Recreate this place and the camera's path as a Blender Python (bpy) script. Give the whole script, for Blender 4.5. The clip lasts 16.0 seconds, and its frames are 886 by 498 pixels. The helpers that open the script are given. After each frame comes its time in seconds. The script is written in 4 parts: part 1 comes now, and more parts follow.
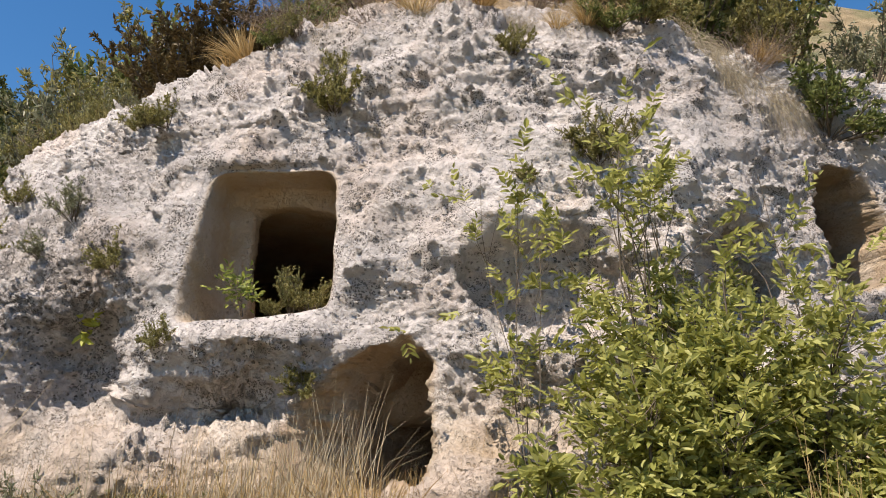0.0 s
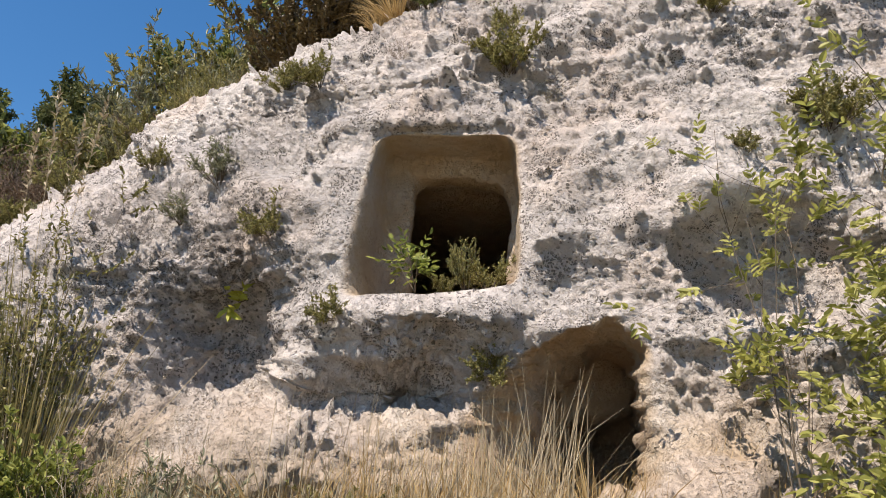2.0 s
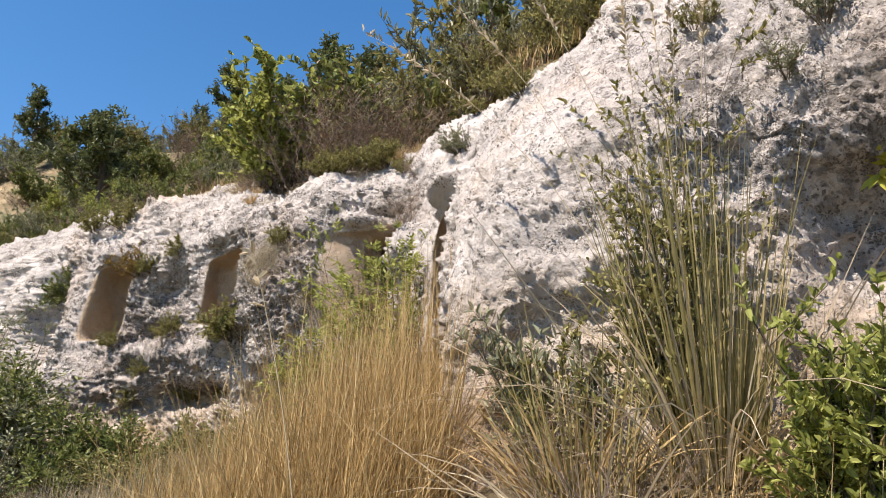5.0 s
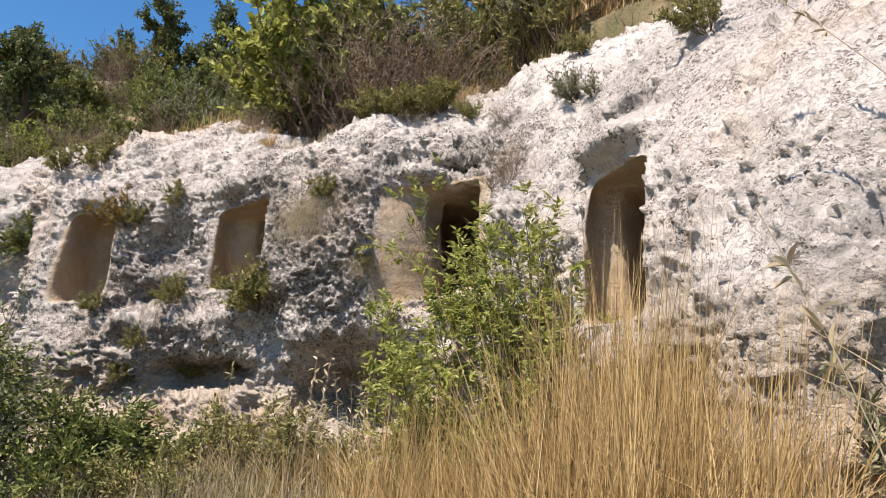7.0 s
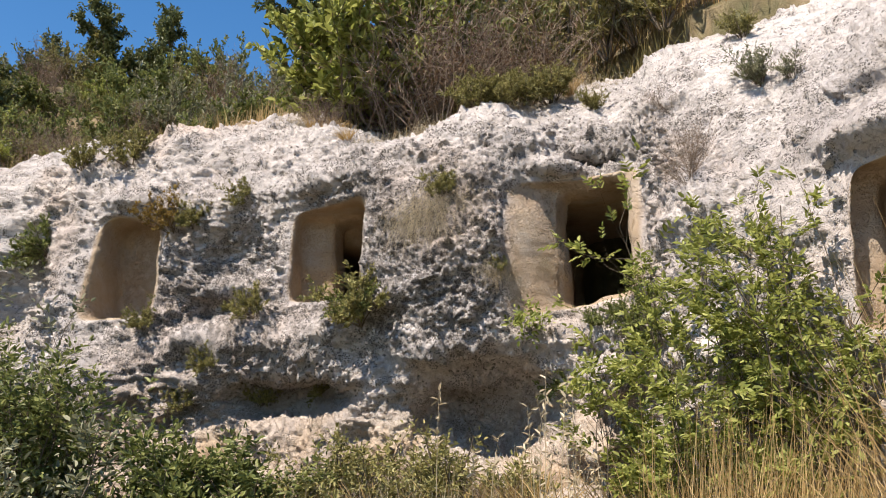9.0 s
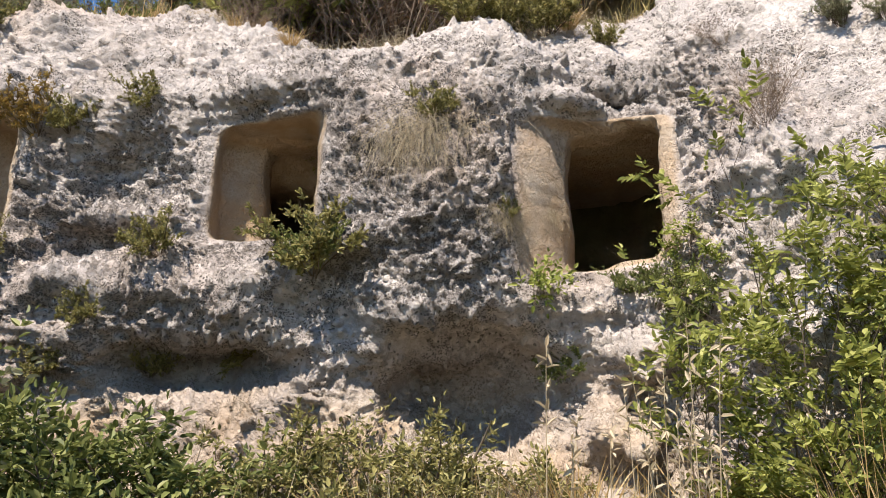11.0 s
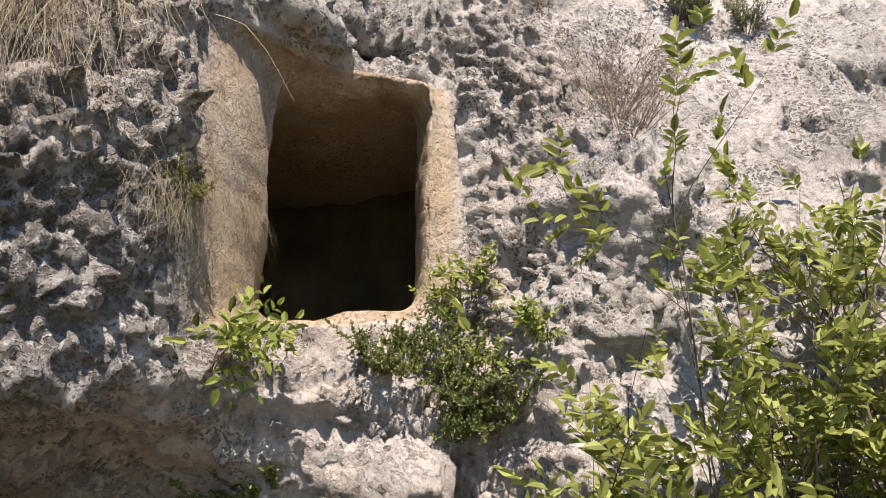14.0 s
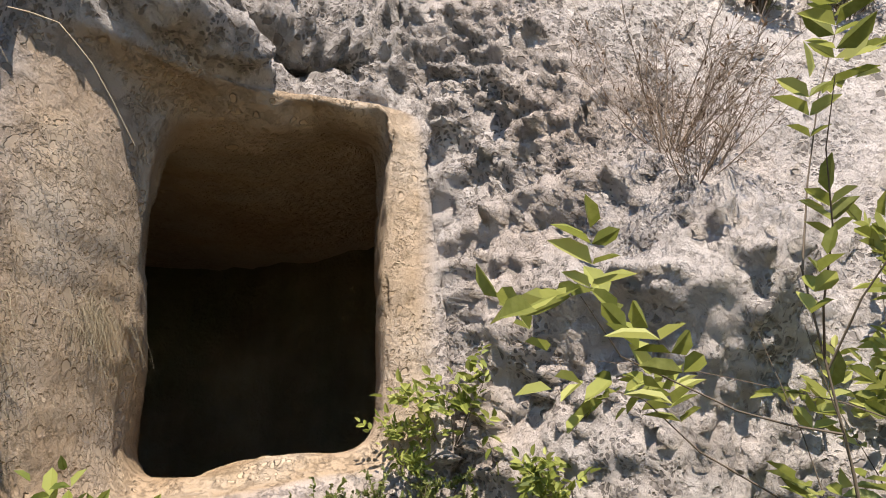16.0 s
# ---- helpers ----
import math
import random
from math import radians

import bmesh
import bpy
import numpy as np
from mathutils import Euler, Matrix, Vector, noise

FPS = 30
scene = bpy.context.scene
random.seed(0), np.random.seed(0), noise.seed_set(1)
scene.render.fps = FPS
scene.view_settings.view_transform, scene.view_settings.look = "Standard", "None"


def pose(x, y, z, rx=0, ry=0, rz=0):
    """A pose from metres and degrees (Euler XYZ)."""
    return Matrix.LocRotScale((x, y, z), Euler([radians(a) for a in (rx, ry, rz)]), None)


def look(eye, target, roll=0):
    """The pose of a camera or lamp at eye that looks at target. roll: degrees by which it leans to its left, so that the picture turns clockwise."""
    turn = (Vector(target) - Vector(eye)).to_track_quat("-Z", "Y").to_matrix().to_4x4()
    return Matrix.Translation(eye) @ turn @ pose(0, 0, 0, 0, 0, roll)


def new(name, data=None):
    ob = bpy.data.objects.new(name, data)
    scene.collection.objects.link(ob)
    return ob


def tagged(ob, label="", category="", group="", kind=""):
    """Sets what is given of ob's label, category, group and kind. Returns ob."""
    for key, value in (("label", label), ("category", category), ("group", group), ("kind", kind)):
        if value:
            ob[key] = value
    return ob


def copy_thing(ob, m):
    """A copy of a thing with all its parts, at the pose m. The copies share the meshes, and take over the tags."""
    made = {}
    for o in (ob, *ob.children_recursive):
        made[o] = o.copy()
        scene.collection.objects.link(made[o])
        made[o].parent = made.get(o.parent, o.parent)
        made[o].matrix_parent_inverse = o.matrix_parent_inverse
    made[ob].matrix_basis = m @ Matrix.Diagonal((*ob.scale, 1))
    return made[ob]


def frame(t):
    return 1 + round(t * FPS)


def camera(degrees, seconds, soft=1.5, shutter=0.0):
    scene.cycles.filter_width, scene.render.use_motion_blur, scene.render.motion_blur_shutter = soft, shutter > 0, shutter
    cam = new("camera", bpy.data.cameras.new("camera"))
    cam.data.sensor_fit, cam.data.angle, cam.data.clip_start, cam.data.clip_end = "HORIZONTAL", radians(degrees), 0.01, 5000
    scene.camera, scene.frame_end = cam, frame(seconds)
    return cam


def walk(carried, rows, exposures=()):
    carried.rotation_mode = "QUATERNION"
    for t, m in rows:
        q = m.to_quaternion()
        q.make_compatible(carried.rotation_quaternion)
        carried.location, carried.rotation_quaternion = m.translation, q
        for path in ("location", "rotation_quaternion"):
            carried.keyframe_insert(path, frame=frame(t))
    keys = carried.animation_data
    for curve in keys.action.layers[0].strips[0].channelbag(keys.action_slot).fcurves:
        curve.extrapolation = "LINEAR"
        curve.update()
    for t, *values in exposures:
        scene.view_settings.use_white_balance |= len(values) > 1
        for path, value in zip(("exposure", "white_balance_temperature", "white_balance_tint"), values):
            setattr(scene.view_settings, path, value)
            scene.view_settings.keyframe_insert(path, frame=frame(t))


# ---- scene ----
cam = camera(59.0, 16.0, soft=1.0)
PATH = [
    (0, (-0.149, 0.616, 1.509), (-0.075, 2.525, 2.102), -1.7),
    (0.5, (-0.338, 0.738, 1.487), (-0.303, 2.646, 2.086), -0.3),
    (1, (-0.506, 0.859, 1.474), (-0.476, 2.761, 2.089), 0.8),
    (1.5, (-0.713, 0.977, 1.48), (-0.691, 2.875, 2.11), 1.2),
    (2, (-0.918, 1.155, 1.455), (-0.926, 3.051, 2.089), 0.9),
    (2.5, (-1.181, 1.322, 1.42), (-1.263, 3.221, 2.043), 0.1),
    (3, (-1.452, 1.49, 1.404), (-1.662, 3.383, 2.014), -0.2),
    (3.3, (-1.641, 1.566, 1.405), (-1.924, 3.456, 1.994), -0.5),
    (3.5, (-1.777, 1.628, 1.411), (-2.106, 3.512, 1.996), -0.5),
    (3.8, (-2.011, 1.691, 1.392), (-2.388, 3.573, 1.956), 0.1),
    (4, (-2.17, 1.696, 1.368), (-2.58, 3.567, 1.941), -0.3),
    (4.5, (-2.555, 1.754, 1.345), (-3.008, 3.622, 1.898), -0.2),
    (5, (-2.977, 1.846, 1.313), (-3.439, 3.715, 1.855), -0.0),
    (5.2, (-3.135, 1.877, 1.298), (-3.591, 3.749, 1.832), 0.0),
    (7.3, (-4.616, 2.635, 1.716), (-4.798, 4.584, 2.125), 0.5),
    (7.5, (-4.771, 2.682, 1.727), (-4.91, 4.633, 2.144), 0.5),
    (8, (-5.164, 2.764, 1.727), (-5.213, 4.714, 2.167), 0.1),
    (8.5, (-5.526, 2.898, 1.715), (-5.539, 4.846, 2.17), -0.8),
    (8.7, (-5.68, 2.97, 1.729), (-5.701, 4.917, 2.186), -1.3),
    (10.8, (-6.704, 4.163, 1.653), (-6.394, 6.083, 2.118), 0.1),
    (11, (-6.772, 4.304, 1.649), (-6.306, 6.192, 2.113), 0.5),
    (11.5, (-6.904, 4.687, 1.645), (-6.153, 6.474, 2.138), 1.7),
    (12, (-6.888, 5.075, 1.655), (-5.958, 6.767, 2.177), 2.8),
    (12.5, (-6.84, 5.444, 1.828), (-5.738, 7.026, 2.36), 3.0),
    (13, (-6.826, 5.679, 1.984), (-5.583, 7.157, 2.504), 2.8),
    (13.5, (-6.644, 5.88, 2.025), (-5.28, 7.252, 2.531), 2.2),
    (14, (-6.507, 6.133, 2.115), (-5.057, 7.416, 2.618), 1.3),
    (14.5, (-6.396, 6.337, 2.3), (-4.903, 7.568, 2.803), 0.8),
    (15, (-6.243, 6.418, 2.349), (-4.744, 7.637, 2.864), 0.2),
    (15.5, (-6.052, 6.471, 2.421), (-4.586, 7.725, 2.949), -0.0),
    (16, (-5.884, 6.544, 2.487), (-4.475, 7.852, 3.038), -0.1),
]
walk(cam, [(t, look(eye, target, roll)) for t, eye, target, roll in PATH], [(0, 0.84), (3, 0.88), (5, 1.06), (8.5, 0.98), (11, 1.06), (16, 1.04)])

# ---- daylight ----
SUN = Vector((-0.56, -0.66, 1.38)).normalized()
world = bpy.data.worlds.new("sky")
scene.world = world
world.use_nodes = True
wn = world.node_tree
sky = wn.nodes.new("ShaderNodeTexSky")
sky.sky_type, sky.sun_disc = "NISHITA", False
sky.sun_elevation = math.asin(SUN.z)
sky.sun_rotation = math.atan2(SUN.x, SUN.y)
sky.air_density, sky.dust_density, sky.ozone_density = 1.0, 0.4, 2.0
wn.nodes["Background"].inputs["Strength"].default_value = 0.09
tone = wn.nodes.new("ShaderNodeHueSaturation")
tone.inputs["Saturation"].default_value = 1.3
wn.links.new(sky.outputs["Color"], tone.inputs["Color"])
wn.links.new(tone.outputs["Color"], wn.nodes["Background"].inputs["Color"])
sun = new("sun", bpy.data.lights.new("sun", "SUN"))
sun.data.energy, sun.data.angle, sun.data.color = 5.0, radians(0.5), (1.0, 0.885, 0.775)
sun.matrix_world = look(SUN * 30, (0, 0, 0))


# ---- small helpers ----
def mesh_from(name, verts, faces, smooth=True):
    me = bpy.data.meshes.new(name)
    verts = np.asarray(verts, np.float32)
    faces = np.asarray(faces, np.int32)
    k = faces.shape[1]
    me.vertices.add(len(verts))
    me.vertices.foreach_set("co", verts.ravel())
    me.loops.add(faces.size)
    me.loops.foreach_set("vertex_index", faces.ravel())
    me.polygons.add(len(faces))
    me.polygons.foreach_set("loop_start", np.arange(0, faces.size, k, dtype=np.int32))
    me.polygons.foreach_set("loop_total", np.full(len(faces), k, np.int32))
    me.polygons.foreach_set("use_smooth", np.full(len(faces), smooth))
    me.update(calc_edges=True)
    return me


def attribute(me, name, values):
    at = me.attributes.new(name, "FLOAT", "POINT")
    at.data.foreach_set("value", np.asarray(values, np.float32).ravel())


def grad_noise(p, seed=0):
    """Perlin noise at the rows of p, about -1 to 1."""
    rng = np.random.RandomState(seed)
    perm = rng.permutation(256)
    perm = np.concatenate([perm, perm, perm])
    g = rng.normal(size=(256, 3))
    g /= np.linalg.norm(g, axis=1)[:, None]
    i = np.floor(p).astype(np.int64)
    f = p - i
    i &= 255
    u = f * f * f * (f * (f * 6 - 15) + 10)
    out = 0
    for dx in (0, 1):
        for dy in (0, 1):
            for dz in (0, 1):
                h = perm[perm[perm[i[:, 0] + dx] + i[:, 1] + dy] + i[:, 2] + dz]
                dot = g[h, 0] * (f[:, 0] - dx) + g[h, 1] * (f[:, 1] - dy) + g[h, 2] * (f[:, 2] - dz)
                w = (u[:, 0] if dx else 1 - u[:, 0]) * (u[:, 1] if dy else 1 - u[:, 1]) * (u[:, 2] if dz else 1 - u[:, 2])
                out = out + w * dot
    return out * 1.6


def cells(p, seed=0):
    """Distance to the nearest feature point of a cellular pattern, and that cell's random number."""
    rng = np.random.RandomState(seed)
    perm = rng.permutation(256)
    perm = np.concatenate([perm, perm, perm])
    jit = rng.rand(256, 3)
    val = rng.rand(256)
    i = np.floor(p).astype(np.int64)
    best = np.full(len(p), 9.0)
    who = np.zeros(len(p))
    for dx in (-1, 0, 1):
        for dy in (-1, 0, 1):
            for dz in (-1, 0, 1):
                c = i + (dx, dy, dz)
                k = c & 255
                h = perm[perm[perm[k[:, 0]] + k[:, 1]] + k[:, 2]]
                d = np.linalg.norm(c + jit[h] - p, axis=1)
                m = d < best
                best[m] = d[m]
                who[m] = val[h][m]
    return best, who


def smooth01(x):
    x = np.clip(x, 0, 1)
    return x * x * (3 - 2 * x)


# ---- plan of the cliff ----
PLAN = np.array([(7.5, 5.9), (4.2, 5.3), (2.9, 4.95), (2.0, 4.62), (1.25, 4.30), (0.5, 4.34), (0.1, 4.39), (-0.55, 4.57), (-1.4, 4.65),
                 (-2.2, 4.85), (-2.95, 4.93), (-3.5, 5.15), (-3.85, 5.65), (-4.1, 6.2), (-4.3, 6.7), (-4.66, 7.2), (-4.76, 7.62),
                 (-5.1, 7.80), (-5.5, 7.85), (-5.9, 7.93), (-6.4, 8.1), (-7.0, 8.45), (-7.8, 8.7), (-8.7, 8.85), (-10, 9.3), (-12, 9.9), (-16, 11.5)])
# x of a station; back of the face at z 1.0, 1.9, 3.4; back and height of the rim; rise beyond the rim
PROFILE = np.array([
    (7.5, -0.30, -0.1, 0.20, 0.9, 4.4, 0.55),
    (1.25, -0.25, -0.05, 0.17, 0.55, 4.2, 0.8),
    (-0.4, -0.35, 0.00, 0.17, 0.62, 4.55, 0.75),
    (-1.4, -0.40, 0.00, 0.22, 0.75, 4.25, 0.5),
    (-2.6, -0.35, -0.05, 0.50, 0.95, 4.00, 0.35),
    (-3.5, -0.35, -0.10, 0.70, 1.35, 4.18, 0.40),
    (-4.1, -0.25, -0.05, 0.38, 1.50, 4.45, 0.50),
    (-4.7, -0.20, -0.05, 0.18, 1.20, 4.36, 0.45),
    (-5.4, -0.20, 0.00, 0.05, 0.80, 4.00, 0.40),
    (-6.4, -0.20, 0.00, 0.08, 0.75, 3.88, 0.35),
    (-7.5, -0.25, 0.00, 0.10, 0.65, 4.34, 0.35),
    (-8.7, -0.30, -0.05, 0.15, 0.70, 4.24, 0.30),
    (-16, -0.30, -0.05, 0.15, 0.80, 4.15, 0.30)])
# back direction in plan
BACK = np.array([(7.5, 0.0), (-2.2, 0.0), (-3.3, 0.25), (-3.85, 0.62), (-4.4, 0.62), (-4.75, 0.25), (-5.2, 0.05), (-6.2, 0.15), (-7, 0.3), (-16, 0.25)])


def interp_x(table, x, col):
    t = table[::-1]
    return np.interp(x, t[:, 0], t[:, col])


def curve_points(step_of):
    """Points along the plan by Catmull-Rom, at the step that step_of(x) asks for."""
    fine = []
    n = len(PLAN)
    for k in range(n - 1):
        p0, p1, p2, p3 = PLAN[max(k - 1, 0)], PLAN[k], PLAN[k + 1], PLAN[min(k + 2, n - 1)]
        m1, m2 = (p2 - p0) / 2, (p3 - p1) / 2
        for t in np.linspace(0, 1, 200, endpoint=False):
            fine.append((2 * t**3 - 3 * t**2 + 1) * p1 + (t**3 - 2 * t**2 + t) * m1 + (-2 * t**3 + 3 * t**2) * p2 + (t**3 - t**2) * m2)
    fine = np.array(fine)
    dist = np.concatenate([[0], np.cumsum(np.linalg.norm(np.diff(fine, axis=0), axis=1))])
    dens = np.array([1 / step_of(x) for x in fine[:, 0]])
    cum = np.concatenate([[0], np.cumsum((dens[1:] + dens[:-1]) / 2 * np.diff(dist))])
    s = np.interp(np.linspace(0, cum[-1], int(cum[-1])), cum, dist)
    return s, np.stack([np.interp(s, dist, fine[:, 0]), np.interp(s, dist, fine[:, 1])], 1), fine, dist


def step_of(x):
    if -7.4 < x < -4.0:
        return 0.0105
    if -4.0 <= x < 2.2:
        return 0.0135
    return 0.02 if -9.5 < x < 3 else 0.08


S, CURVE, FINE, DIST = curve_points(step_of)


def s_at(x):
    return float(np.interp(-x, -FINE[:, 0], DIST))


def cliff_y(x):
    return np.interp(x, FINE[::-1, 0], FINE[::-1, 1])


# ---- ground ----
def ground_z(x, y):
    x, y = np.asarray(x, float), np.asarray(y, float)
    yc = cliff_y(x)
    yp = np.interp(x, (-20, -9, -6.7, -5.2, -3, 0, 6), (9, 5.2, 4.0, 2.8, 1.9, 0.6, 0.2))
    g0 = np.interp(x, (-9, -6.7, -5.2, -3, 0), (0.2, 0.2, 0.15, -0.15, 0.0))
    t = np.clip((y - yp - 0.5) / np.maximum(yc - 0.2 - yp - 0.5, 0.5), 0, 1)
    bank = g0 + (1.35 - g0) * t ** 0.85
    bank = bank - np.clip(yp - y - 1.5, 0, 40) * 0.12
    d = y - yc - 2.4
    rim = interp_x(PROFILE, x, 5) + interp_x(PROFILE, x, 6) * np.maximum(2.4 - interp_x(PROFILE, x, 4), 0) - 0.15
    steep = np.interp(x, (-20, -8, -4, -1.5), (0.75, 0.5, 0.5, 0.85))
    hill = rim + np.where(d < 9, steep * d, 9 * steep + np.where(d < 45, 0.33 * (d - 9), 11.9))
    return np.where(d > 0, hill, np.where(d > -0.15, bank + (hill - bank) * (d + 0.15) / 0.15, bank))


def hill_swell(x, y):
    """Swells of the slope above the cliff."""
    d = y - cliff_y(x) - 2.4
    p = np.stack([x, y, np.zeros(len(x))], 1)
    return np.where(d > 1, grad_noise(p * 0.35, 6) * np.clip(d * 0.15, 0, 1.2), 0)


class Nodes:
    """A short hand for node materials."""

    def __init__(self, name):
        self.mat = bpy.data.materials.new(name)
        self.mat.use_nodes = True
        self.t = self.mat.node_tree
        self.bsdf = self.t.nodes["Principled BSDF"]

    def add(self, kind, **sets):
        n = self.t.nodes.new("ShaderNode" + kind)
        for key, value in sets.items():
            n.inputs[key.replace("_", " ")].default_value = value
        return n

    def link(self, a, b):
        self.t.links.new(a, b)

    def noise(self, where, scale, detail=5, rough=0.6):
        n = self.add("TexNoise", Scale=scale, Detail=detail, Roughness=rough)
        self.link(where, n.inputs["Vector"])
        return n.outputs["Fac"]

    def ramp(self, fac, *stops):
        n = self.t.nodes.new("ShaderNodeValToRGB")
        e = n.color_ramp.elements
        for k, (pos, rgb) in enumerate(stops):
            if k > 1:
                e.new(pos)
            e[k].position = pos
            e[k].color = (*rgb, 1) if isinstance(rgb, tuple) else (rgb, rgb, rgb, 1)
        self.link(fac, n.inputs["Fac"])
        return n.outputs["Color"]

    def math(self, op, a, b):
        n = self.t.nodes.new("ShaderNodeMath")
        n.operation = op
        for k, v in enumerate((a, b)):
            if isinstance(v, (int, float)):
                n.inputs[k].default_value = v
            else:
                self.link(v, n.inputs[k])
        n.use_clamp = True
        return n.outputs[0]

    def mix(self, fac, a, b):
        n = self.t.nodes.new("ShaderNodeMix")
        n.data_type = "RGBA"
        for sock, v in ((n.inputs[0], fac), (n.inputs[6], a), (n.inputs[7], b)):
            if isinstance(v, tuple):
                sock.default_value = (*v, 1)
            elif isinstance(v, (int, float)):
                sock.default_value = v
            else:
                self.link(v, sock)
        return n.outputs[2]

    def attr(self, name):
        n = self.t.nodes.new("ShaderNodeAttribute")
        n.attribute_name = name
        return n.outputs["Fac"]

    def bump(self, height, strength, distance):
        n = self.add("Bump", Strength=strength, Distance=distance)
        self.link(height, n.inputs["Height"])
        self.link(n.outputs["Normal"], self.bsdf.inputs["Normal"])


def rock_material(name):
    m = Nodes(name)
    pos = m.t.nodes.new("ShaderNodeNewGeometry").outputs["Position"]
    base = m.ramp(m.noise(pos, 1.1, 6), (0.3, (0.45, 0.405, 0.375)), (0.5, (0.535, 0.488, 0.457)), (0.7, (0.59, 0.545, 0.512)))
    warm = m.ramp(m.noise(pos, 0.9, 4), (0.50, 0.0), (0.70, 0.55))
    patina = m.ramp(m.noise(pos, 1.3, 7, 0.62), (0.46, 0.0), (0.60, 0.55))
    base = m.mix(patina, base, (0.35, 0.328, 0.312))
    base = m.mix(warm, base, (0.50, 0.38, 0.295))
    grey = m.ramp(m.noise(pos, 5.5, 8, 0.7), (0.55, 0.0), (0.64, 0.55))
    base = m.mix(grey, base, (0.30, 0.28, 0.26))
    dark = m.ramp(m.noise(pos, 13, 8, 0.72), (0.42, 0.0), (0.56, 1.0))
    patch = m.math("ADD", m.math("MULTIPLY", m.attr("lichen"), 0.5), m.ramp(m.noise(pos, 0.8, 3), (0.55, 0.0), (0.8, 0.3)))
    base = m.mix(m.math("MULTIPLY", dark, patch), base, (0.092, 0.082, 0.074))
    grain = m.ramp(m.noise(pos, 19, 9, 0.7), (0.46, 0.0), (0.51, 1.0))
    worn = m.math("ADD", m.math("MULTIPLY", m.attr("lichen"), m.ramp(m.noise(pos, 2.6, 4), (0.38, 0.2), (0.6, 0.7))), m.math("MULTIPLY", m.attr("crusty"), m.ramp(m.noise(pos, 1.6, 5), (0.45, 0.05), (0.66, 0.5))))
    crust = m.math("MULTIPLY", m.math("SUBTRACT", 1.0, grain), worn)
    base = m.mix(crust, base, (0.092, 0.08, 0.072))
    speck = m.ramp(m.noise(pos, 55, 7, 0.78), (0.59, 0.0), (0.63, 0.6))
    base = m.mix(speck, base, (0.13, 0.12, 0.105))
    sway = m.add("TexNoise", Scale=22.0, Detail=4.0)
    m.link(pos, sway.inputs["Vector"])
    bent = m.t.nodes.new("ShaderNodeVectorMath")
    bent.operation = "MULTIPLY_ADD"
    bent.inputs[1].default_value = (0.05, 0.05, 0.05)
    m.link(sway.outputs["Color"], bent.inputs[0])
    m.link(pos, bent.inputs[2])
    # small pits: sunk by the bump below, their inner shade painted as near-black
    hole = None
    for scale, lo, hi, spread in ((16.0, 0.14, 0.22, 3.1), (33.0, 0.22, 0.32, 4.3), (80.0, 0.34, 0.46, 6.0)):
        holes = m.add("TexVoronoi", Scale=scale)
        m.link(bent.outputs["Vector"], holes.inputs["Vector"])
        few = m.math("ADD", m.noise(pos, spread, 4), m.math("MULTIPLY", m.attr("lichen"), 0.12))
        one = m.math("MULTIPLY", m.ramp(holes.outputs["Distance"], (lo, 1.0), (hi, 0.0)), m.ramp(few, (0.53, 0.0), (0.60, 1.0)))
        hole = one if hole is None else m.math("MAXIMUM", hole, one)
    # shade inside the pits, put into the base colour
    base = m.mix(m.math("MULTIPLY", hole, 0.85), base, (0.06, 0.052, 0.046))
    ochre = m.ramp(m.noise(pos, 3.0, 7), (0.3, (0.29, 0.20, 0.12)), (0.5, (0.40, 0.30, 0.195)), (0.72, (0.48, 0.415, 0.335)))
    wash = m.ramp(m.noise(pos, 2.3, 4), (0.35, 0.65), (0.65, 1.0))
    base = m.mix(m.math("MULTIPLY", m.attr("fresh"), wash), base, ochre)
    earth = m.ramp(m.noise(pos, 9, 6), (0.3, (0.16, 0.115, 0.07)), (0.7, (0.36, 0.27, 0.165)))
    stone = m.ramp(m.noise(pos, 1.7, 4), (0.55, 1.0), (0.62, 0.15))
    base = m.mix(m.math("MULTIPLY", m.attr("soil"), stone), base, earth)
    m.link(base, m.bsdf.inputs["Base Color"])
    m.bsdf.inputs["Roughness"].default_value = 0.95
    m.bsdf.inputs["Specular IOR Level"].default_value = 0.15
    v = m.add("TexVoronoi", Scale=42.0)
    m.link(pos, v.inputs["Vector"])
    pit = m.ramp(v.outputs["Distance"], (0.05, 0.0), (0.35, 1.0))
    h = m.math("ADD", m.math("MULTIPLY", pit, 0.15), m.math("MULTIPLY", m.noise(pos, 60, 9, 0.75), 0.5))
    h = m.math("ADD", h, m.math("MULTIPLY", grain, 0.16))
    h = m.math("SUBTRACT", h, m.math("MULTIPLY", hole, 0.7))
    h = m.math("MULTIPLY", h, m.math("SUBTRACT", 1.0, m.math("MULTIPLY", m.attr("fresh"), 0.3)))
    m.bump(h, 1.0, 0.03)
    return m.mat


def soil_material():
    m = Nodes("dry_soil")
    pos = m.t.nodes.new("ShaderNodeNewGeometry").outputs["Position"]
    base = m.ramp(m.noise(pos, 2.2, 8), (0.3, (0.11, 0.085, 0.045)), (0.5, (0.22, 0.165, 0.09)), (0.7, (0.36, 0.29, 0.18)))
    green = m.ramp(m.noise(pos, 0.7, 5), (0.48, 0.0), (0.62, 0.8))
    base = m.mix(green, base, (0.085, 0.10, 0.035))
    m.link(base, m.bsdf.inputs["Base Color"])
    m.bsdf.inputs["Roughness"].default_value = 1.0
    m.bump(m.noise(pos, 30, 8, 0.7), 1.0, 0.04)
    return m.mat


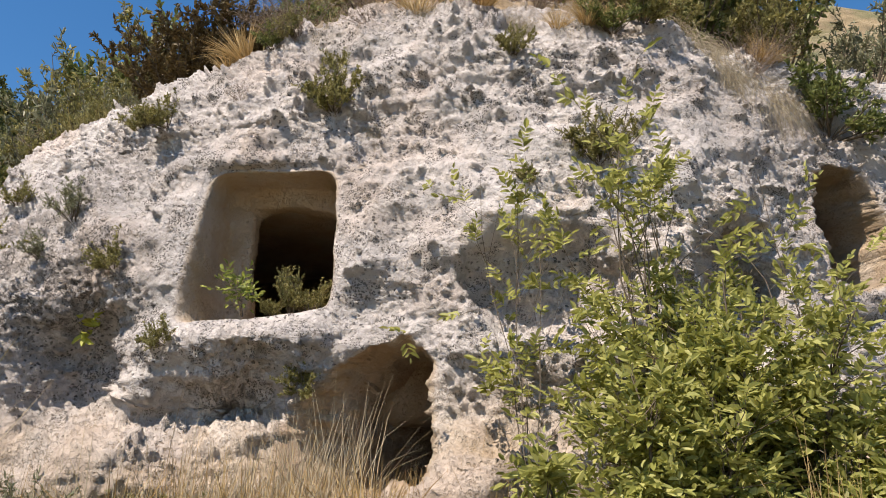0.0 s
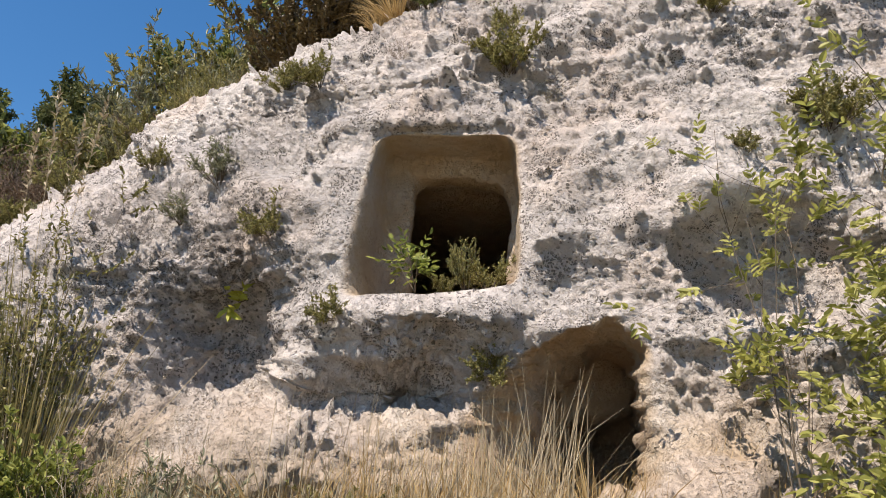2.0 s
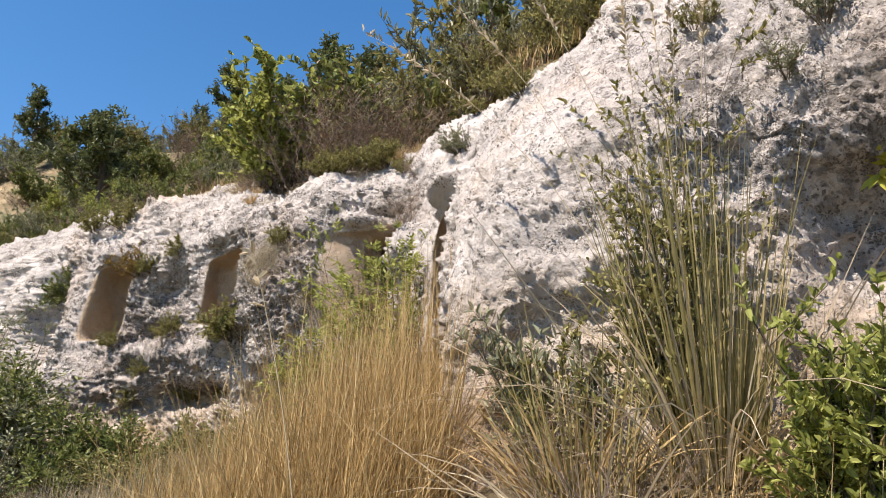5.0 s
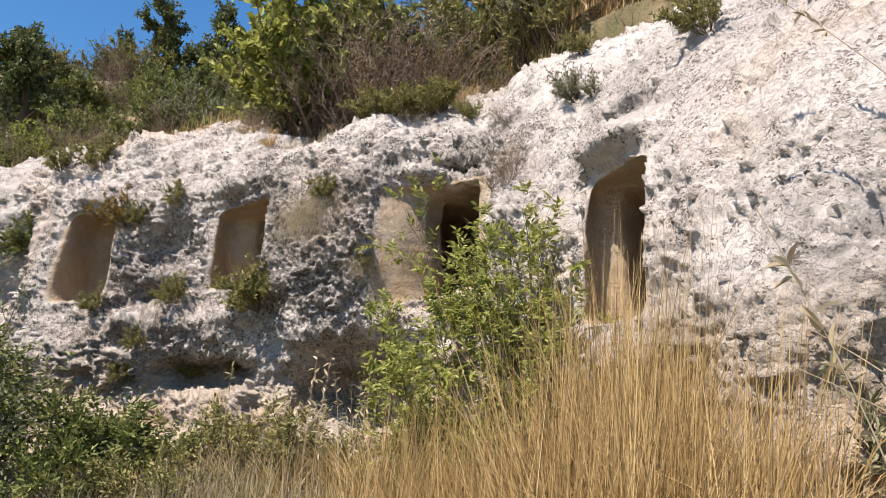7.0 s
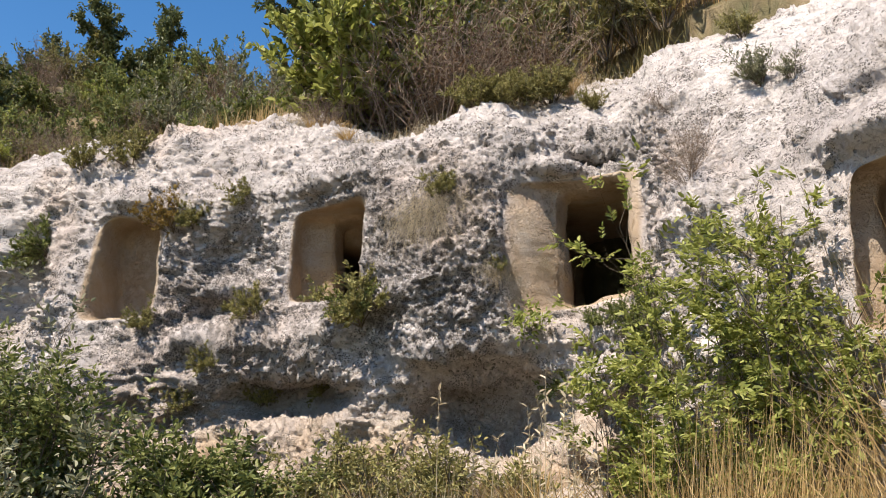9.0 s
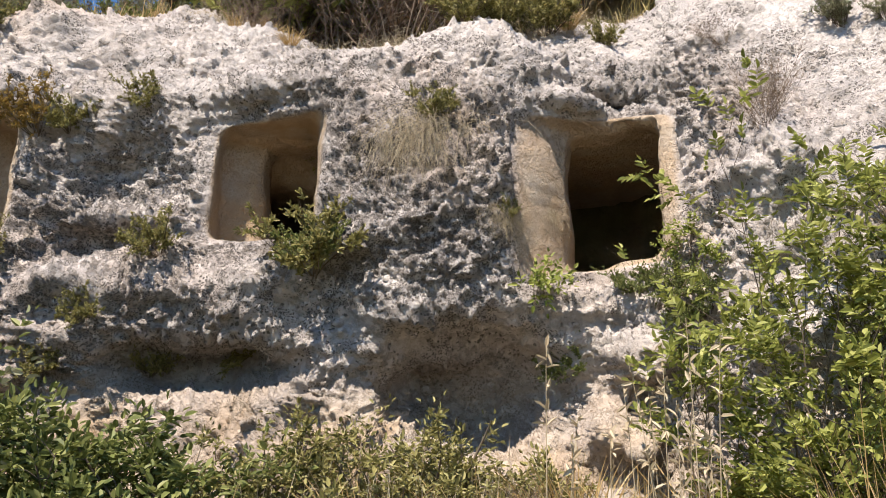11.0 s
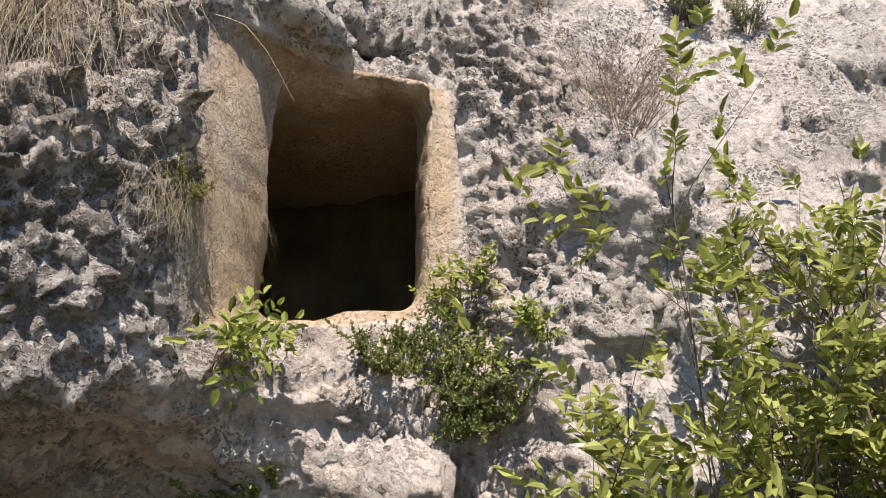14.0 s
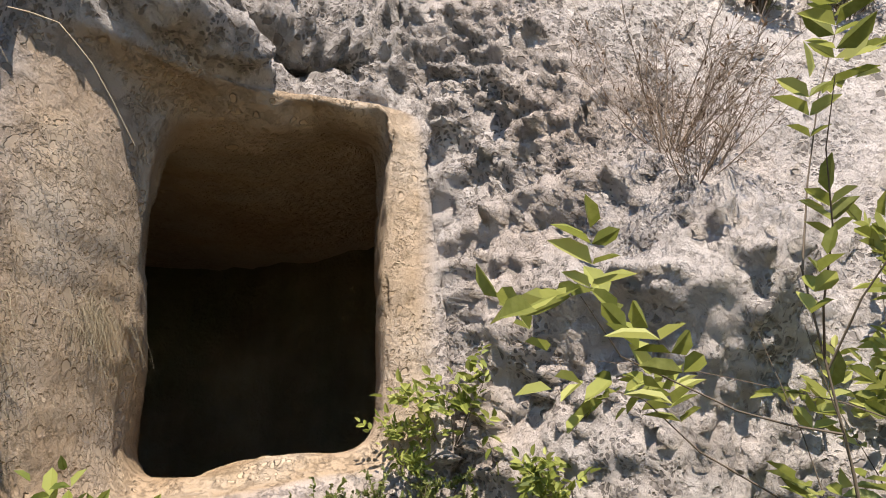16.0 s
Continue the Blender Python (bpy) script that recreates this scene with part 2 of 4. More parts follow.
def leaf_material(name, dark, mid, light, through_light=0.35, gloss=0.55):
    """Leaves: each leaf takes its own shade; some light passes through."""
    m = Nodes(name)
    geo = m.t.nodes.new("ShaderNodeNewGeometry")
    col = m.ramp(geo.outputs["Random Per Island"], (0.0, dark), (0.55, mid), (1.0, light))
    col = m.mix(m.ramp(m.noise(geo.outputs["Position"], 60, 3), (0.45, 0.0), (0.75, 0.35)), col, light)
    m.link(col, m.bsdf.inputs["Base Color"])
    m.bsdf.inputs["Roughness"].default_value = gloss
    m.bsdf.inputs["Specular IOR Level"].default_value = 0.35
    tr = m.t.nodes.new("ShaderNodeBsdfTranslucent")
    m.link(col, tr.inputs["Color"])
    mx = m.t.nodes.new("ShaderNodeMixShader")
    mx.inputs[0].default_value = through_light
    m.link(m.bsdf.outputs[0], mx.inputs[1])
    m.link(tr.outputs[0], mx.inputs[2])
    m.link(mx.outputs[0], m.t.nodes["Material Output"].inputs["Surface"])
    return m.mat


ROCK = rock_material("weathered_limestone")
SOIL = soil_material()
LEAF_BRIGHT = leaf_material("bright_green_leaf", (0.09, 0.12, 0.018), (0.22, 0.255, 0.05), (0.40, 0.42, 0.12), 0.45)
# lit copies of the bright leaf: sunshine put into the colour, strongest in the pale one
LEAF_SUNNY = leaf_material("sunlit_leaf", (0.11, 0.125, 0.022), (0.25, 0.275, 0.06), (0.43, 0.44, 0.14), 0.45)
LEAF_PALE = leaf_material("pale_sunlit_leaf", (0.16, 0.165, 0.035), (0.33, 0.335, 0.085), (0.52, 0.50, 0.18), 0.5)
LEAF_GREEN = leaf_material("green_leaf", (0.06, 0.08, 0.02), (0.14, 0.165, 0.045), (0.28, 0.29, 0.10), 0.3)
LEAF_OLIVE = leaf_material("olive_green_leaf", (0.10, 0.095, 0.03), (0.22, 0.205, 0.065), (0.38, 0.34, 0.14), 0.3)
LEAF_DARK = leaf_material("dark_green_leaf", (0.05, 0.062, 0.022), (0.095, 0.115, 0.042), (0.19, 0.20, 0.08), 0.2)
LEAF_GREY = leaf_material("grey_green_leaf", (0.11, 0.115, 0.065), (0.20, 0.205, 0.12), (0.34, 0.33, 0.21), 0.25)
LEAF_BROWN = leaf_material("brown_withered_leaf", (0.06, 0.035, 0.02), (0.13, 0.078, 0.042), (0.23, 0.15, 0.085), 0.15)
LEAF_UMBER = leaf_material("umber_juniper_leaf", (0.05, 0.035, 0.015), (0.10, 0.07, 0.028), (0.17, 0.125, 0.05), 0.15)
LEAF_YELLOW = leaf_material("yellow_green_leaf", (0.26, 0.27, 0.03), (0.42, 0.42, 0.06), (0.55, 0.55, 0.14), 0.4)
LEAF_RUST = leaf_material("rusty_leaf", (0.12, 0.07, 0.015), (0.22, 0.14, 0.03), (0.30, 0.22, 0.06), 0.3)
STRAW = leaf_material("straw", (0.22, 0.14, 0.05), (0.40, 0.27, 0.11), (0.56, 0.42, 0.21), 0.3, 0.6)
STRAW_PALE = leaf_material("pale_straw", (0.24, 0.19, 0.12), (0.38, 0.31, 0.20), (0.52, 0.45, 0.32), 0.25, 0.6)
GRASS_GREEN = leaf_material("green_grass", (0.11, 0.095, 0.03), (0.23, 0.195, 0.07), (0.42, 0.34, 0.15), 0.3, 0.6)
BARK = leaf_material("bark", (0.07, 0.05, 0.035), (0.11, 0.085, 0.06), (0.17, 0.14, 0.10), 0.0, 0.9)
TWIG = leaf_material("dry_twig", (0.13, 0.09, 0.065), (0.22, 0.165, 0.125), (0.34, 0.28, 0.22), 0.0, 0.9)


def build_ground():
    def axis(lo, hi, fine_lo, fine_hi, step):
        mid = np.arange(fine_lo, fine_hi, step)
        k = np.linspace(0, 1, 40)[1:] ** 2.5
        return np.concatenate([(fine_lo + (lo - fine_lo) * k)[::-1], mid, fine_hi + (hi - fine_hi) * k])
    xs, ys = axis(-1500, 1500, -16, 8, 0.09), axis(-1500, 1500, 0, 26, 0.09)
    X, Y = np.meshgrid(xs, ys)
    p = np.stack([X.ravel(), Y.ravel(), np.zeros(X.size)], 1)
    z = ground_z(p[:, 0], p[:, 1])
    z += 0.05 * grad_noise(p * 1.3, 4) + 0.03 * grad_noise(p * 4, 5)
    z += hill_swell(p[:, 0], p[:, 1])
    p[:, 2] = z
    nx, ny = len(xs), len(ys)
    k = (np.arange(ny - 1)[:, None] * nx + np.arange(nx - 1)).ravel()
    me = mesh_from("ground", p, np.stack([k, k + 1, k + nx + 1, k + nx], 1))
    me.materials.append(SOIL)
    return tagged(new("ground", me), "dry grassy hillside soil with scattered limestone rubble", "ground", kind="structure")


build_ground()


# ---- the cliff and its rock-cut tombs ----
# left and right edge at the bottom and at the top (x on the face), sill left, sill right, head left, head right, rounding,
# then steps: (share of the radius, scale across, scale up, shift across, shift up, depth)
TOMBS = [
    dict(name="A", xl=(-1.44, -1.30), xr=(-0.57, -0.55), zb=(2.36, 2.42), zt=(3.30, 3.26), p=9, skew=0,
         steps=[(1, 1, 1, 0, 0, 0), (.80, .90, .97, 0.01, 0, .38), (.62, .68, .84, .05, -.05, .42), (.50, .68, .84, .05, -.05, .55), (.42, 2.4, 1.5, .06, -.3, .62), (.1, 2.4, 1.5, .0, -.3, 3.4), (0, 0, 0, 0, 0, 3.2)]),
    dict(name="D", xl=(-5.57, -5.54), xr=(-4.76, -4.73), zb=(2.38, 2.50), zt=(3.27, 3.31), p=10, right=(-4.79, 7.72), left=(-5.20, 7.99),
         steps=[(1, 1, 1, 0, 0, 0), (.78, 1.03, .92, 0, .01, 0.0), (.62, 1.0, .86, 0, .0, .06), (.46, 1.0, .86, 0, .0, .20), (.38, 3.4, 1.5, .0, -.25, .3), (.1, 3.4, 1.5, .0, -.25, 3.2), (0, 0, 0, 0, 0, 3.0)]),
    dict(name="T2", xl=(-7.04, -7.04), xr=(-6.48, -6.45), zb=(2.62, 2.60), zt=(3.30, 3.33), p=10, right=(-6.47, 8.42), left=(-7.02, 8.52),
         steps=[(1, 1, 1, 0, 0, 0), (.78, .95, .96, 0, 0, .20), (.62, .55, .93, .11, 0, .26), (.46, .55, .93, .11, 0, .5), (.35, 1.8, 1.6, .1, -.4, .6), (.1, 1.8, 1.6, .1, -.4, 2.6), (0, 0, 0, 0, 0, 2.6)]),
    dict(name="T1", xl=(-8.72, -8.65), xr=(-8.05, -8.1), zb=(2.6, 2.6), zt=(3.42, 3.42), p=7,
         steps=[(1, 1, 1, 0, 0, 0), (.5, .85, .92, 0, 0, .42), (0, 0, 0, 0, 0, .47)]),
    dict(name="T4", xl=(-4.18, -4.16), xr=(-3.93, -3.95), zb=(2.1, 2.05), zt=(2.82, 2.82), p=8, right=(-3.72, 6.1), left=(-4.17, 6.42),
         steps=[(1, 1, 1, 0, 0, 0), (.80, .95, .97, 0, 0, .12), (.64, .72, .92, .05, 0, .18), (.46, .72, .92, .05, 0, .4), (.36, 1.6, 1.4, 0.1, -.3, .5), (.1, 1.6, 1.4, 0.1, -.3, 1.6), (0, 0, 0, 0, 0, 1.7)]),
    dict(name="C", xl=(-1.02, -0.72), xr=(0.06, -0.04), zb=(1.45, 1.5), zt=(2.10, 2.34), p=2.6, natural=1,
         steps=[(1, 1, 1, 0, 0, 0), (.72, .95, .97, 0, 0, .4), (.4, .9, .9, .02, -.03, .9), (.1, .6, .6, .08, -.12, 1.3), (0, 0, 0, .1, -.15, 1.35)]),
    dict(name="R", xl=(2.08, 2.16), xr=(2.80, 2.66), zb=(2.5, 2.5), zt=(3.3, 3.35), p=3, natural=1,
         steps=[(1, 1, 1, 0, 0, 0), (.8, 1.15, 1.05, 0, 0, .6), (.3, 2.6, 1.5, 0, -.15, .9), (.1, 2.0, 1.4, 0, -.15, 2.8), (0, 0, 0, 0, 0, 2.8)]),
]
# lumps (+ outwards) and hollows (-): x, z, radius along, radius up, amount, evenness
LUMPS = [
    (-5.95, 2.75, .42, .6, .16, 2), (-5.72, 1.86, .46, .30, -.62, 4), (-2.0, 2.18, .34, .36, -.40, 3),
    (-3.55, 1.9, .3, .4, .18, 2), (0.55, 2.5, .42, .30, -.24, 6), (1.55, 2.40, .33, .42, -.34, 6), (-1.75, 1.68, .38, .20, .28, 2),
    (0.05, 1.52, .28, .22, .34, 2), (-1.0, 2.26, .45, .11, .17, 2), (-1.25, 1.93, .34, .14, -.20, 4), (-5.05, 2.22, .30, .16, .12, 2), (-4.98, 1.97, .15, .12, .26, 4), (-5.1, 1.68, .2, .13, .34, 4),
    (-4.58, 2.38, .26, .10, -.08, 2), (-4.62, 2.85, .20, .24, .15, 3), (-4.725, 2.75, .035, .40, -.14, 2), (-4.55, 2.05, .2, .12, .1, 2), (-6.9, 2.35, .35, .13, .16, 2),
    (-7.5, 2.65, .28, .12, -.20, 5), (-7.0, 1.98, .5, .14, -.34, 5), (-1.0, 1.95, .2, .12, -.12, 4),
    (-8.0, 2.2, .5, .25, .15, 2), (-7.5, 3.0, .26, .2, -.13, 3), (-7.65, 2.38, .3, .10, .13, 2), (-7.4, 3.45, .4, .12, .12, 2), (-6.75, 3.5, .3, .09, .10, 2), (-8.4, 3.55, .4, .1, .12, 2), (-9.4, 2.9, .3, .5, -.4, 4), (-2.4, 3.0, .3, .3, -.06, 2), (-4.08, 2.98, .34, .11, .20, 3), (-4.12, 3.22, .2, .09, -.10, 3), (-5.2, 3.37, .16, .05, .10, 2), (-4.95, 3.40, .14, .06, -.10, 3), (-3.75, 2.2, .12, .3, .06, 2), (-0.95, 3.36, .3, .04, .05, 2)]


def cliff_grid():
    v = np.concatenate([np.linspace(0.7, 1.5, 25, endpoint=False), np.arange(1.5, 3.6, 0.0115)])
    up = np.concatenate([np.linspace(0, 0.6, 120)[1:], np.linspace(0.6, 1, 34)[1:]])
    ns = len(S)
    x0, y0 = CURVE[:, 0], CURVE[:, 1]
    bx = interp_x(BACK, x0, 1)
    by = np.sqrt(1 - bx**2)
    P = [interp_x(PROFILE, x0, c) for c in range(1, 7)]
    rows_b, rows_z = [], []
    for z in v:
        lo = np.where(z < 1.9, P[0] + (P[1] - P[0]) * smooth01((z - 1.0) / 0.9), 0)
        mid = np.where(z < 2.6, P[1] * (1 - smooth01((z - 1.9) / 0.7)), P[2] * np.clip((z - 2.6) / 0.8, 0, None) ** 1.3)
        rows_b.append(np.where(z < 1.9, lo, mid))
        rows_z.append(np.full(ns, z))
    b_top, z_top = rows_b[-1], rows_z[-1]
    for t in up:
        # from the last row over the rim and back into the hill
        k = min(t / 0.55, 1)
        h = max((t - 0.55) / 0.45, 0)
        plain = np.exp(-((x0 + 3.75) / 0.8) ** 2)
        e = math.sin(k * math.pi / 2) * (1 - plain) + k * plain
        rows_b.append(b_top + (P[3] - b_top) * ((1 - math.cos(k * math.pi / 2)) ** 0.8 * (1 - plain) + k * plain) + h * 2.3)
        rows_z.append(z_top + (P[4] - z_top) * e + h * 2.3 * P[5])
    return np.array(rows_b), np.array(rows_z), bx, by


B, Z, BX, BY = cliff_grid()
NV, NS = B.shape


def build_cliff():
    SS = np.broadcast_to(S, B.shape)
    b, z, along = B.copy(), Z.copy(), np.zeros_like(B)
    for x, zc, rx, rz, amount, even in LUMPS:
        r = ((np.abs(SS - s_at(x)) / rx) ** 2 + (np.abs(Z - zc) / rz) ** 2) ** 0.5
        b -= amount * np.exp(-np.clip(r, 0, 5) ** (even if even > 2 else 2))
    frame_x = []
    wild = np.zeros_like(B)
    inside, near, still = np.zeros_like(B), np.zeros_like(B), np.zeros_like(B)
    wob = grad_noise(np.stack([SS.ravel() * 6, Z.ravel() * 6, np.zeros(SS.size)], 1), 11).reshape(B.shape)
    for t in TOMBS:
        h = np.clip((Z - t["zb"][0]) / (t["zt"][0] - t["zb"][0]), -1, 2)
        sl = s_at(t["xl"][0]) + (s_at(t["xl"][1]) - s_at(t["xl"][0])) * h
        sr = s_at(t["xr"][0]) + (s_at(t["xr"][1]) - s_at(t["xr"][0])) * h
        if sl.mean() > sr.mean():
            sl, sr = sr, sl
            left = -1
        else:
            left = 1
        g = (SS - sl) / (sr - sl)
        gl = g if left == 1 else 1 - g
        zb = t["zb"][0] + (t["zb"][1] - t["zb"][0]) * gl
        zt = t["zt"][0] + (t["zt"][1] - t["zt"][0]) * gl
        qx = 2 * g - 1
        qz = 2 * (Z - zb) / (zt - zb) - 1
        r = (np.abs(qx) ** t["p"] + np.abs(qz) ** t["p"]) ** (1 / t["p"])
        r = r * (1 + (0.16 if "natural" in t else np.where(r < 0.78, 0.10, 0.025)) * wob)
        near = np.maximum(near, np.clip(1 - (r - 1) / 0.4, 0, 1))
        if "natural" not in t:
            still = np.maximum(still, np.clip((1.06 - r) / 0.06, 0, 1))
        m = r < 1
        st = np.array(t["steps"])[::-1]
        rr = r[m]
        f = [np.interp(rr, st[:, 0], st[:, c]) for c in range(1, 6)]
        cs, cz = ((sl + sr) / 2)[m], ((zb + zt) / 2)[m]
        hw, hz = ((sr - sl) / 2)[m], ((zt - zb) / 2)[m]
        safe = np.maximum(rr, 1e-3)
        # outside the first step the opening follows the face; further in, a straight frame of its own
        a = np.array(t["right"]) if "right" in t else np.array([np.interp(min(sl.mean(), sr.mean()), DIST, FINE[:, c]) for c in (0, 1)])
        z_mid = (Z[:, 0] > min(t["zb"])) & (Z[:, 0] < max(t["zt"]))
        c = np.array(t["left"]) if "left" in t else np.array([np.interp(max(sl.mean(), sr.mean()), DIST, FINE[:, k]) for k in (0, 1)])
        across = (c - a) / np.linalg.norm(c - a)
        inward = np.array((-across[1], across[0])) * (1 if -across[0] > -across[1] * 9 else 1)
        if inward @ np.array((0.5, 0.86)) < 0:
            inward = -inward
        half = np.linalg.norm(c - a) / 2
        lead = 0 if "right" in t else float(np.median(b[m]))
        u = qx[m] / safe * half * f[0] * (1 if left == -1 else -1) - f[2]
        o = (a + c) / 2
        frame_x.append((m, o[0] + across[0] * u + inward[0] * (f[4] + lead), o[1] + across[1] * u + inward[1] * (f[4] + lead),
                        smooth01((1 - rr) / (1 - t["steps"][1][0]))))
        z[m] = cz + qz[m] / safe * hz * f[1] + f[3]
        inside[m] = np.clip((1 - rr) * 16, 0, 1)
        wild[m] = 1 if "natural" in t else 0
    # place along the local tangent, back and up
    tx, ty = np.gradient(CURVE[:, 0], S), np.gradient(CURVE[:, 1], S)
    k = np.maximum(np.hypot(tx, ty), 1e-6)
    tx, ty = tx / k, ty / k
    X = CURVE[:, 0] + BX * b + tx * along
    Y = CURVE[:, 1] + BY * b + ty * along
    for m, fx, fy, w in frame_x:
        X[m] = X[m] * (1 - w) + fx * w
        Y[m] = Y[m] * (1 - w) + fy * w
    P = np.stack([X, Y, z], 2)
    du, dv = np.gradient(P, axis=1), np.gradient(P, axis=0)
    N = np.cross(du, dv)
    N /= np.maximum(np.linalg.norm(N, axis=2), 1e-9)[..., None]
    flat = P.reshape(-1, 3)
    lichen = np.exp(-((flat[:, 0] + 5.95) / 0.55) ** 2 - ((flat[:, 2] - 2.75) / 0.75) ** 2)
    lichen += 0.75 * np.exp(-((flat[:, 0] + 2.25) / 0.55) ** 2 - ((flat[:, 2] - 2.6) / 0.45) ** 2)
    lichen += 0.6 * np.exp(-((flat[:, 0] + 4.75) / 0.45) ** 2 - ((flat[:, 2] - 3.35) / 0.28) ** 2)
    lichen += 0.8 * np.exp(-((flat[:, 0] + 7.7) / 1.3) ** 2 - ((flat[:, 2] - 2.7) / 0.75) ** 2)
    bald = np.exp(-(np.clip(np.abs(flat[:, 0] + 3.75) - 0.55, 0, None) / 0.35) ** 2) * smooth01((flat[:, 2] - 2.3) / 0.6)
    calm = smooth01(0.9 * grad_noise(flat * 0.9, 51) + 0.6 * grad_noise(flat * 2.6, 52) + 0.5)
    rough = (0.35 + 0.75 * calm + 0.5 * np.clip(lichen, 0, 1.2)) * (1 - 0.7 * bald)
    warp = flat + 0.075 * np.stack([grad_noise(flat * 5, 21), grad_noise(flat * 5, 22), grad_noise(flat * 5, 23)], 1)
    big = (grad_noise(flat * 1.4, 1) * 0.07 + grad_noise(flat * (3, 3, 4), 2) * 0.065 + grad_noise(flat * (6, 6, 8), 19) * 0.022) * (1 - 0.5 * bald)
    mid = grad_noise(warp * 8, 3) * 0.018 - np.abs(grad_noise(flat * 13, 7)) * 0.022 - np.abs(grad_noise(flat * 23, 8)) * 0.014
    crusty = np.clip(smooth01(1.1 * grad_noise(flat * 1.5, 61) + 0.5 * grad_noise(flat * 4, 62) + 0.42) + 0.8 * np.clip(lichen, 0, 1), 0.05, 1.1) * (1 - 0.8 * bald)
    d1, w1 = cells(warp * (6, 6, 10), 31)
    d2, w2 = cells(warp * (13, 13, 20), 32)
    d3, w3 = cells(warp * (26, 26, 34), 33)
    e1 = cells(warp * (15, 15, 18), 35)[0]
    e2 = cells(flat * (31, 31, 36) + 0.3 * warp, 36)[0]
    pits = -0.05 * smooth01((0.10 + 0.22 * w1 - d1) / 0.08) * (w1 > 0.80) - 0.04 * smooth01((0.14 + 0.24 * w2 - d2) / 0.10) * (w2 > 0.76) - 0.022 * smooth01((0.40 - d3) / 0.14) * (w3 > 0.70)
    e3 = cells(flat * (56, 56, 62) + 0.5 * warp, 37)[0]
    knobs = crusty * (0.030 * (0.42 - e1) + 0.038 * (0.42 - e2)) + (0.2 + 0.8 * crusty) * 0.020 * (0.42 - e3)
    strata = grad_noise(flat * (3, 3, 14), 17) * 0.022 + grad_noise(flat * (7, 7, 30), 18) * 0.010
    fine = (grad_noise(warp * 26, 9) * 0.010 - np.abs(grad_noise(flat * 38, 14)) * 0.012 + grad_noise(flat * 60, 10) * 0.006) * (0.6 + 0.4 / np.maximum(rough, 0.5))
    keep = near.ravel()
    disp = big * (1 - 0.75 * keep) + (mid + fine + strata) * rough + pits * np.maximum(rough, 0.7) + knobs * (1 - 0.6 * keep)
    hold = np.maximum(still.ravel(), 0.25 * (inside * wild).ravel())
    disp = disp * (1 - 0.93 * hold) + hold * (grad_noise(flat * 4, 12) * 0.014 + grad_noise(flat * (9, 9, 20), 13) * 0.004)
    P = P + N * disp.reshape(B.shape)[..., None]
    soil = smooth01((np.arange(NV) - (NV - 44)) / 10.0)[:, None] * np.ones(NS)
    low = np.clip((2.15 - z) / 0.5, 0, 1) * (0.5 + 0.5 * smooth01(grad_noise(flat * 2.2, 15).reshape(B.shape) + 0.5))
    fresh = np.maximum(inside, low)
    idx = (np.arange(NV - 1)[:, None] * NS + np.arange(NS - 1)).ravel()
    me = mesh_from("cliff", P.reshape(-1, 3), np.stack([idx, idx + 1, idx + NS + 1, idx + NS], 1))
    attribute(me, "fresh", fresh)
    attribute(me, "lichen", np.clip(lichen, 0, 1))
    attribute(me, "soil", soil)
    attribute(me, "crusty", np.clip(crusty, 0, 1))
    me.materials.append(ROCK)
    global CLIFF_P, CLIFF_N
    CLIFF_P, CLIFF_N = P, N
    return tagged(new("cliff", me), "pitted white limestone cliff with rock-cut tomb chambers", "cliff", kind="structure")


build_cliff()


# ---- plants: meshes ----
def rows_norm(v):
    return v / np.maximum(np.linalg.norm(v, axis=-1, keepdims=True), 1e-9)


def part(name, me, material, parent, label="", kind=""):
    me.materials.append(material)
    ob = new(name, me)
    ob.parent = parent
    return tagged(ob, label, kind=kind)


def leaf_mesh(name, base, way, length, width, rng, fold=0.25):
    """Folded diamond leaves, one island each."""
    base, way = np.asarray(base), rows_norm(np.asarray(way))
    n = len(base)
    side = rows_norm(np.cross(way, rows_norm(rng.normal(size=(n, 3)) * 0.6 + (0, 0, 1))))
    up = np.cross(side, way)
    ln, wd = np.broadcast_to(length, n)[:, None], np.broadcast_to(width, n)[:, None]
    tip = base + way * ln - up * ln * 0.15
    a, b = base + way * ln * 0.28 + up * wd * fold, base + way * ln * 0.68 + up * (wd * fold * 0.8 - ln * 0.05)
    v = np.stack([base, a + side * wd * 0.46, b + side * wd * 0.42, tip, b - side * wd * 0.42, a - side * wd * 0.46], 1).reshape(-1, 3)
    k = 6 * np.arange(n)[:, None]
    return mesh_from(name, v, np.concatenate([k + (0, 1, 2, 3), k + (0, 3, 4, 5)]), smooth=False)


def tube_mesh(name, paths, radii, sides=4):
    """Tapering tubes along the paths (n, k, 3)."""
    paths = np.asarray(paths)
    n, k, _ = paths.shape
    way = rows_norm(np.gradient(paths, axis=1))
    a = rows_norm(np.cross(way, np.array((0.31, 0.52, 0.79))))
    b = np.cross(way, a)
    r = np.asarray(radii)[:, None, None] * np.linspace(1, 0.3, k)[None, :, None]
    rings = [paths + r * (math.cos(t) * a + math.sin(t) * b) for t in np.arange(sides) * 2 * math.pi / sides]
    v = np.stack(rings, 2)
    idx = np.arange(n * k * sides).reshape(n, k, sides)
    f = np.stack([idx[:, :-1], np.roll(idx, -1, 2)[:, :-1], np.roll(idx, -1, 2)[:, 1:], idx[:, 1:]], -1).reshape(-1, 4)
    return mesh_from(name, v.reshape(-1, 3), f)


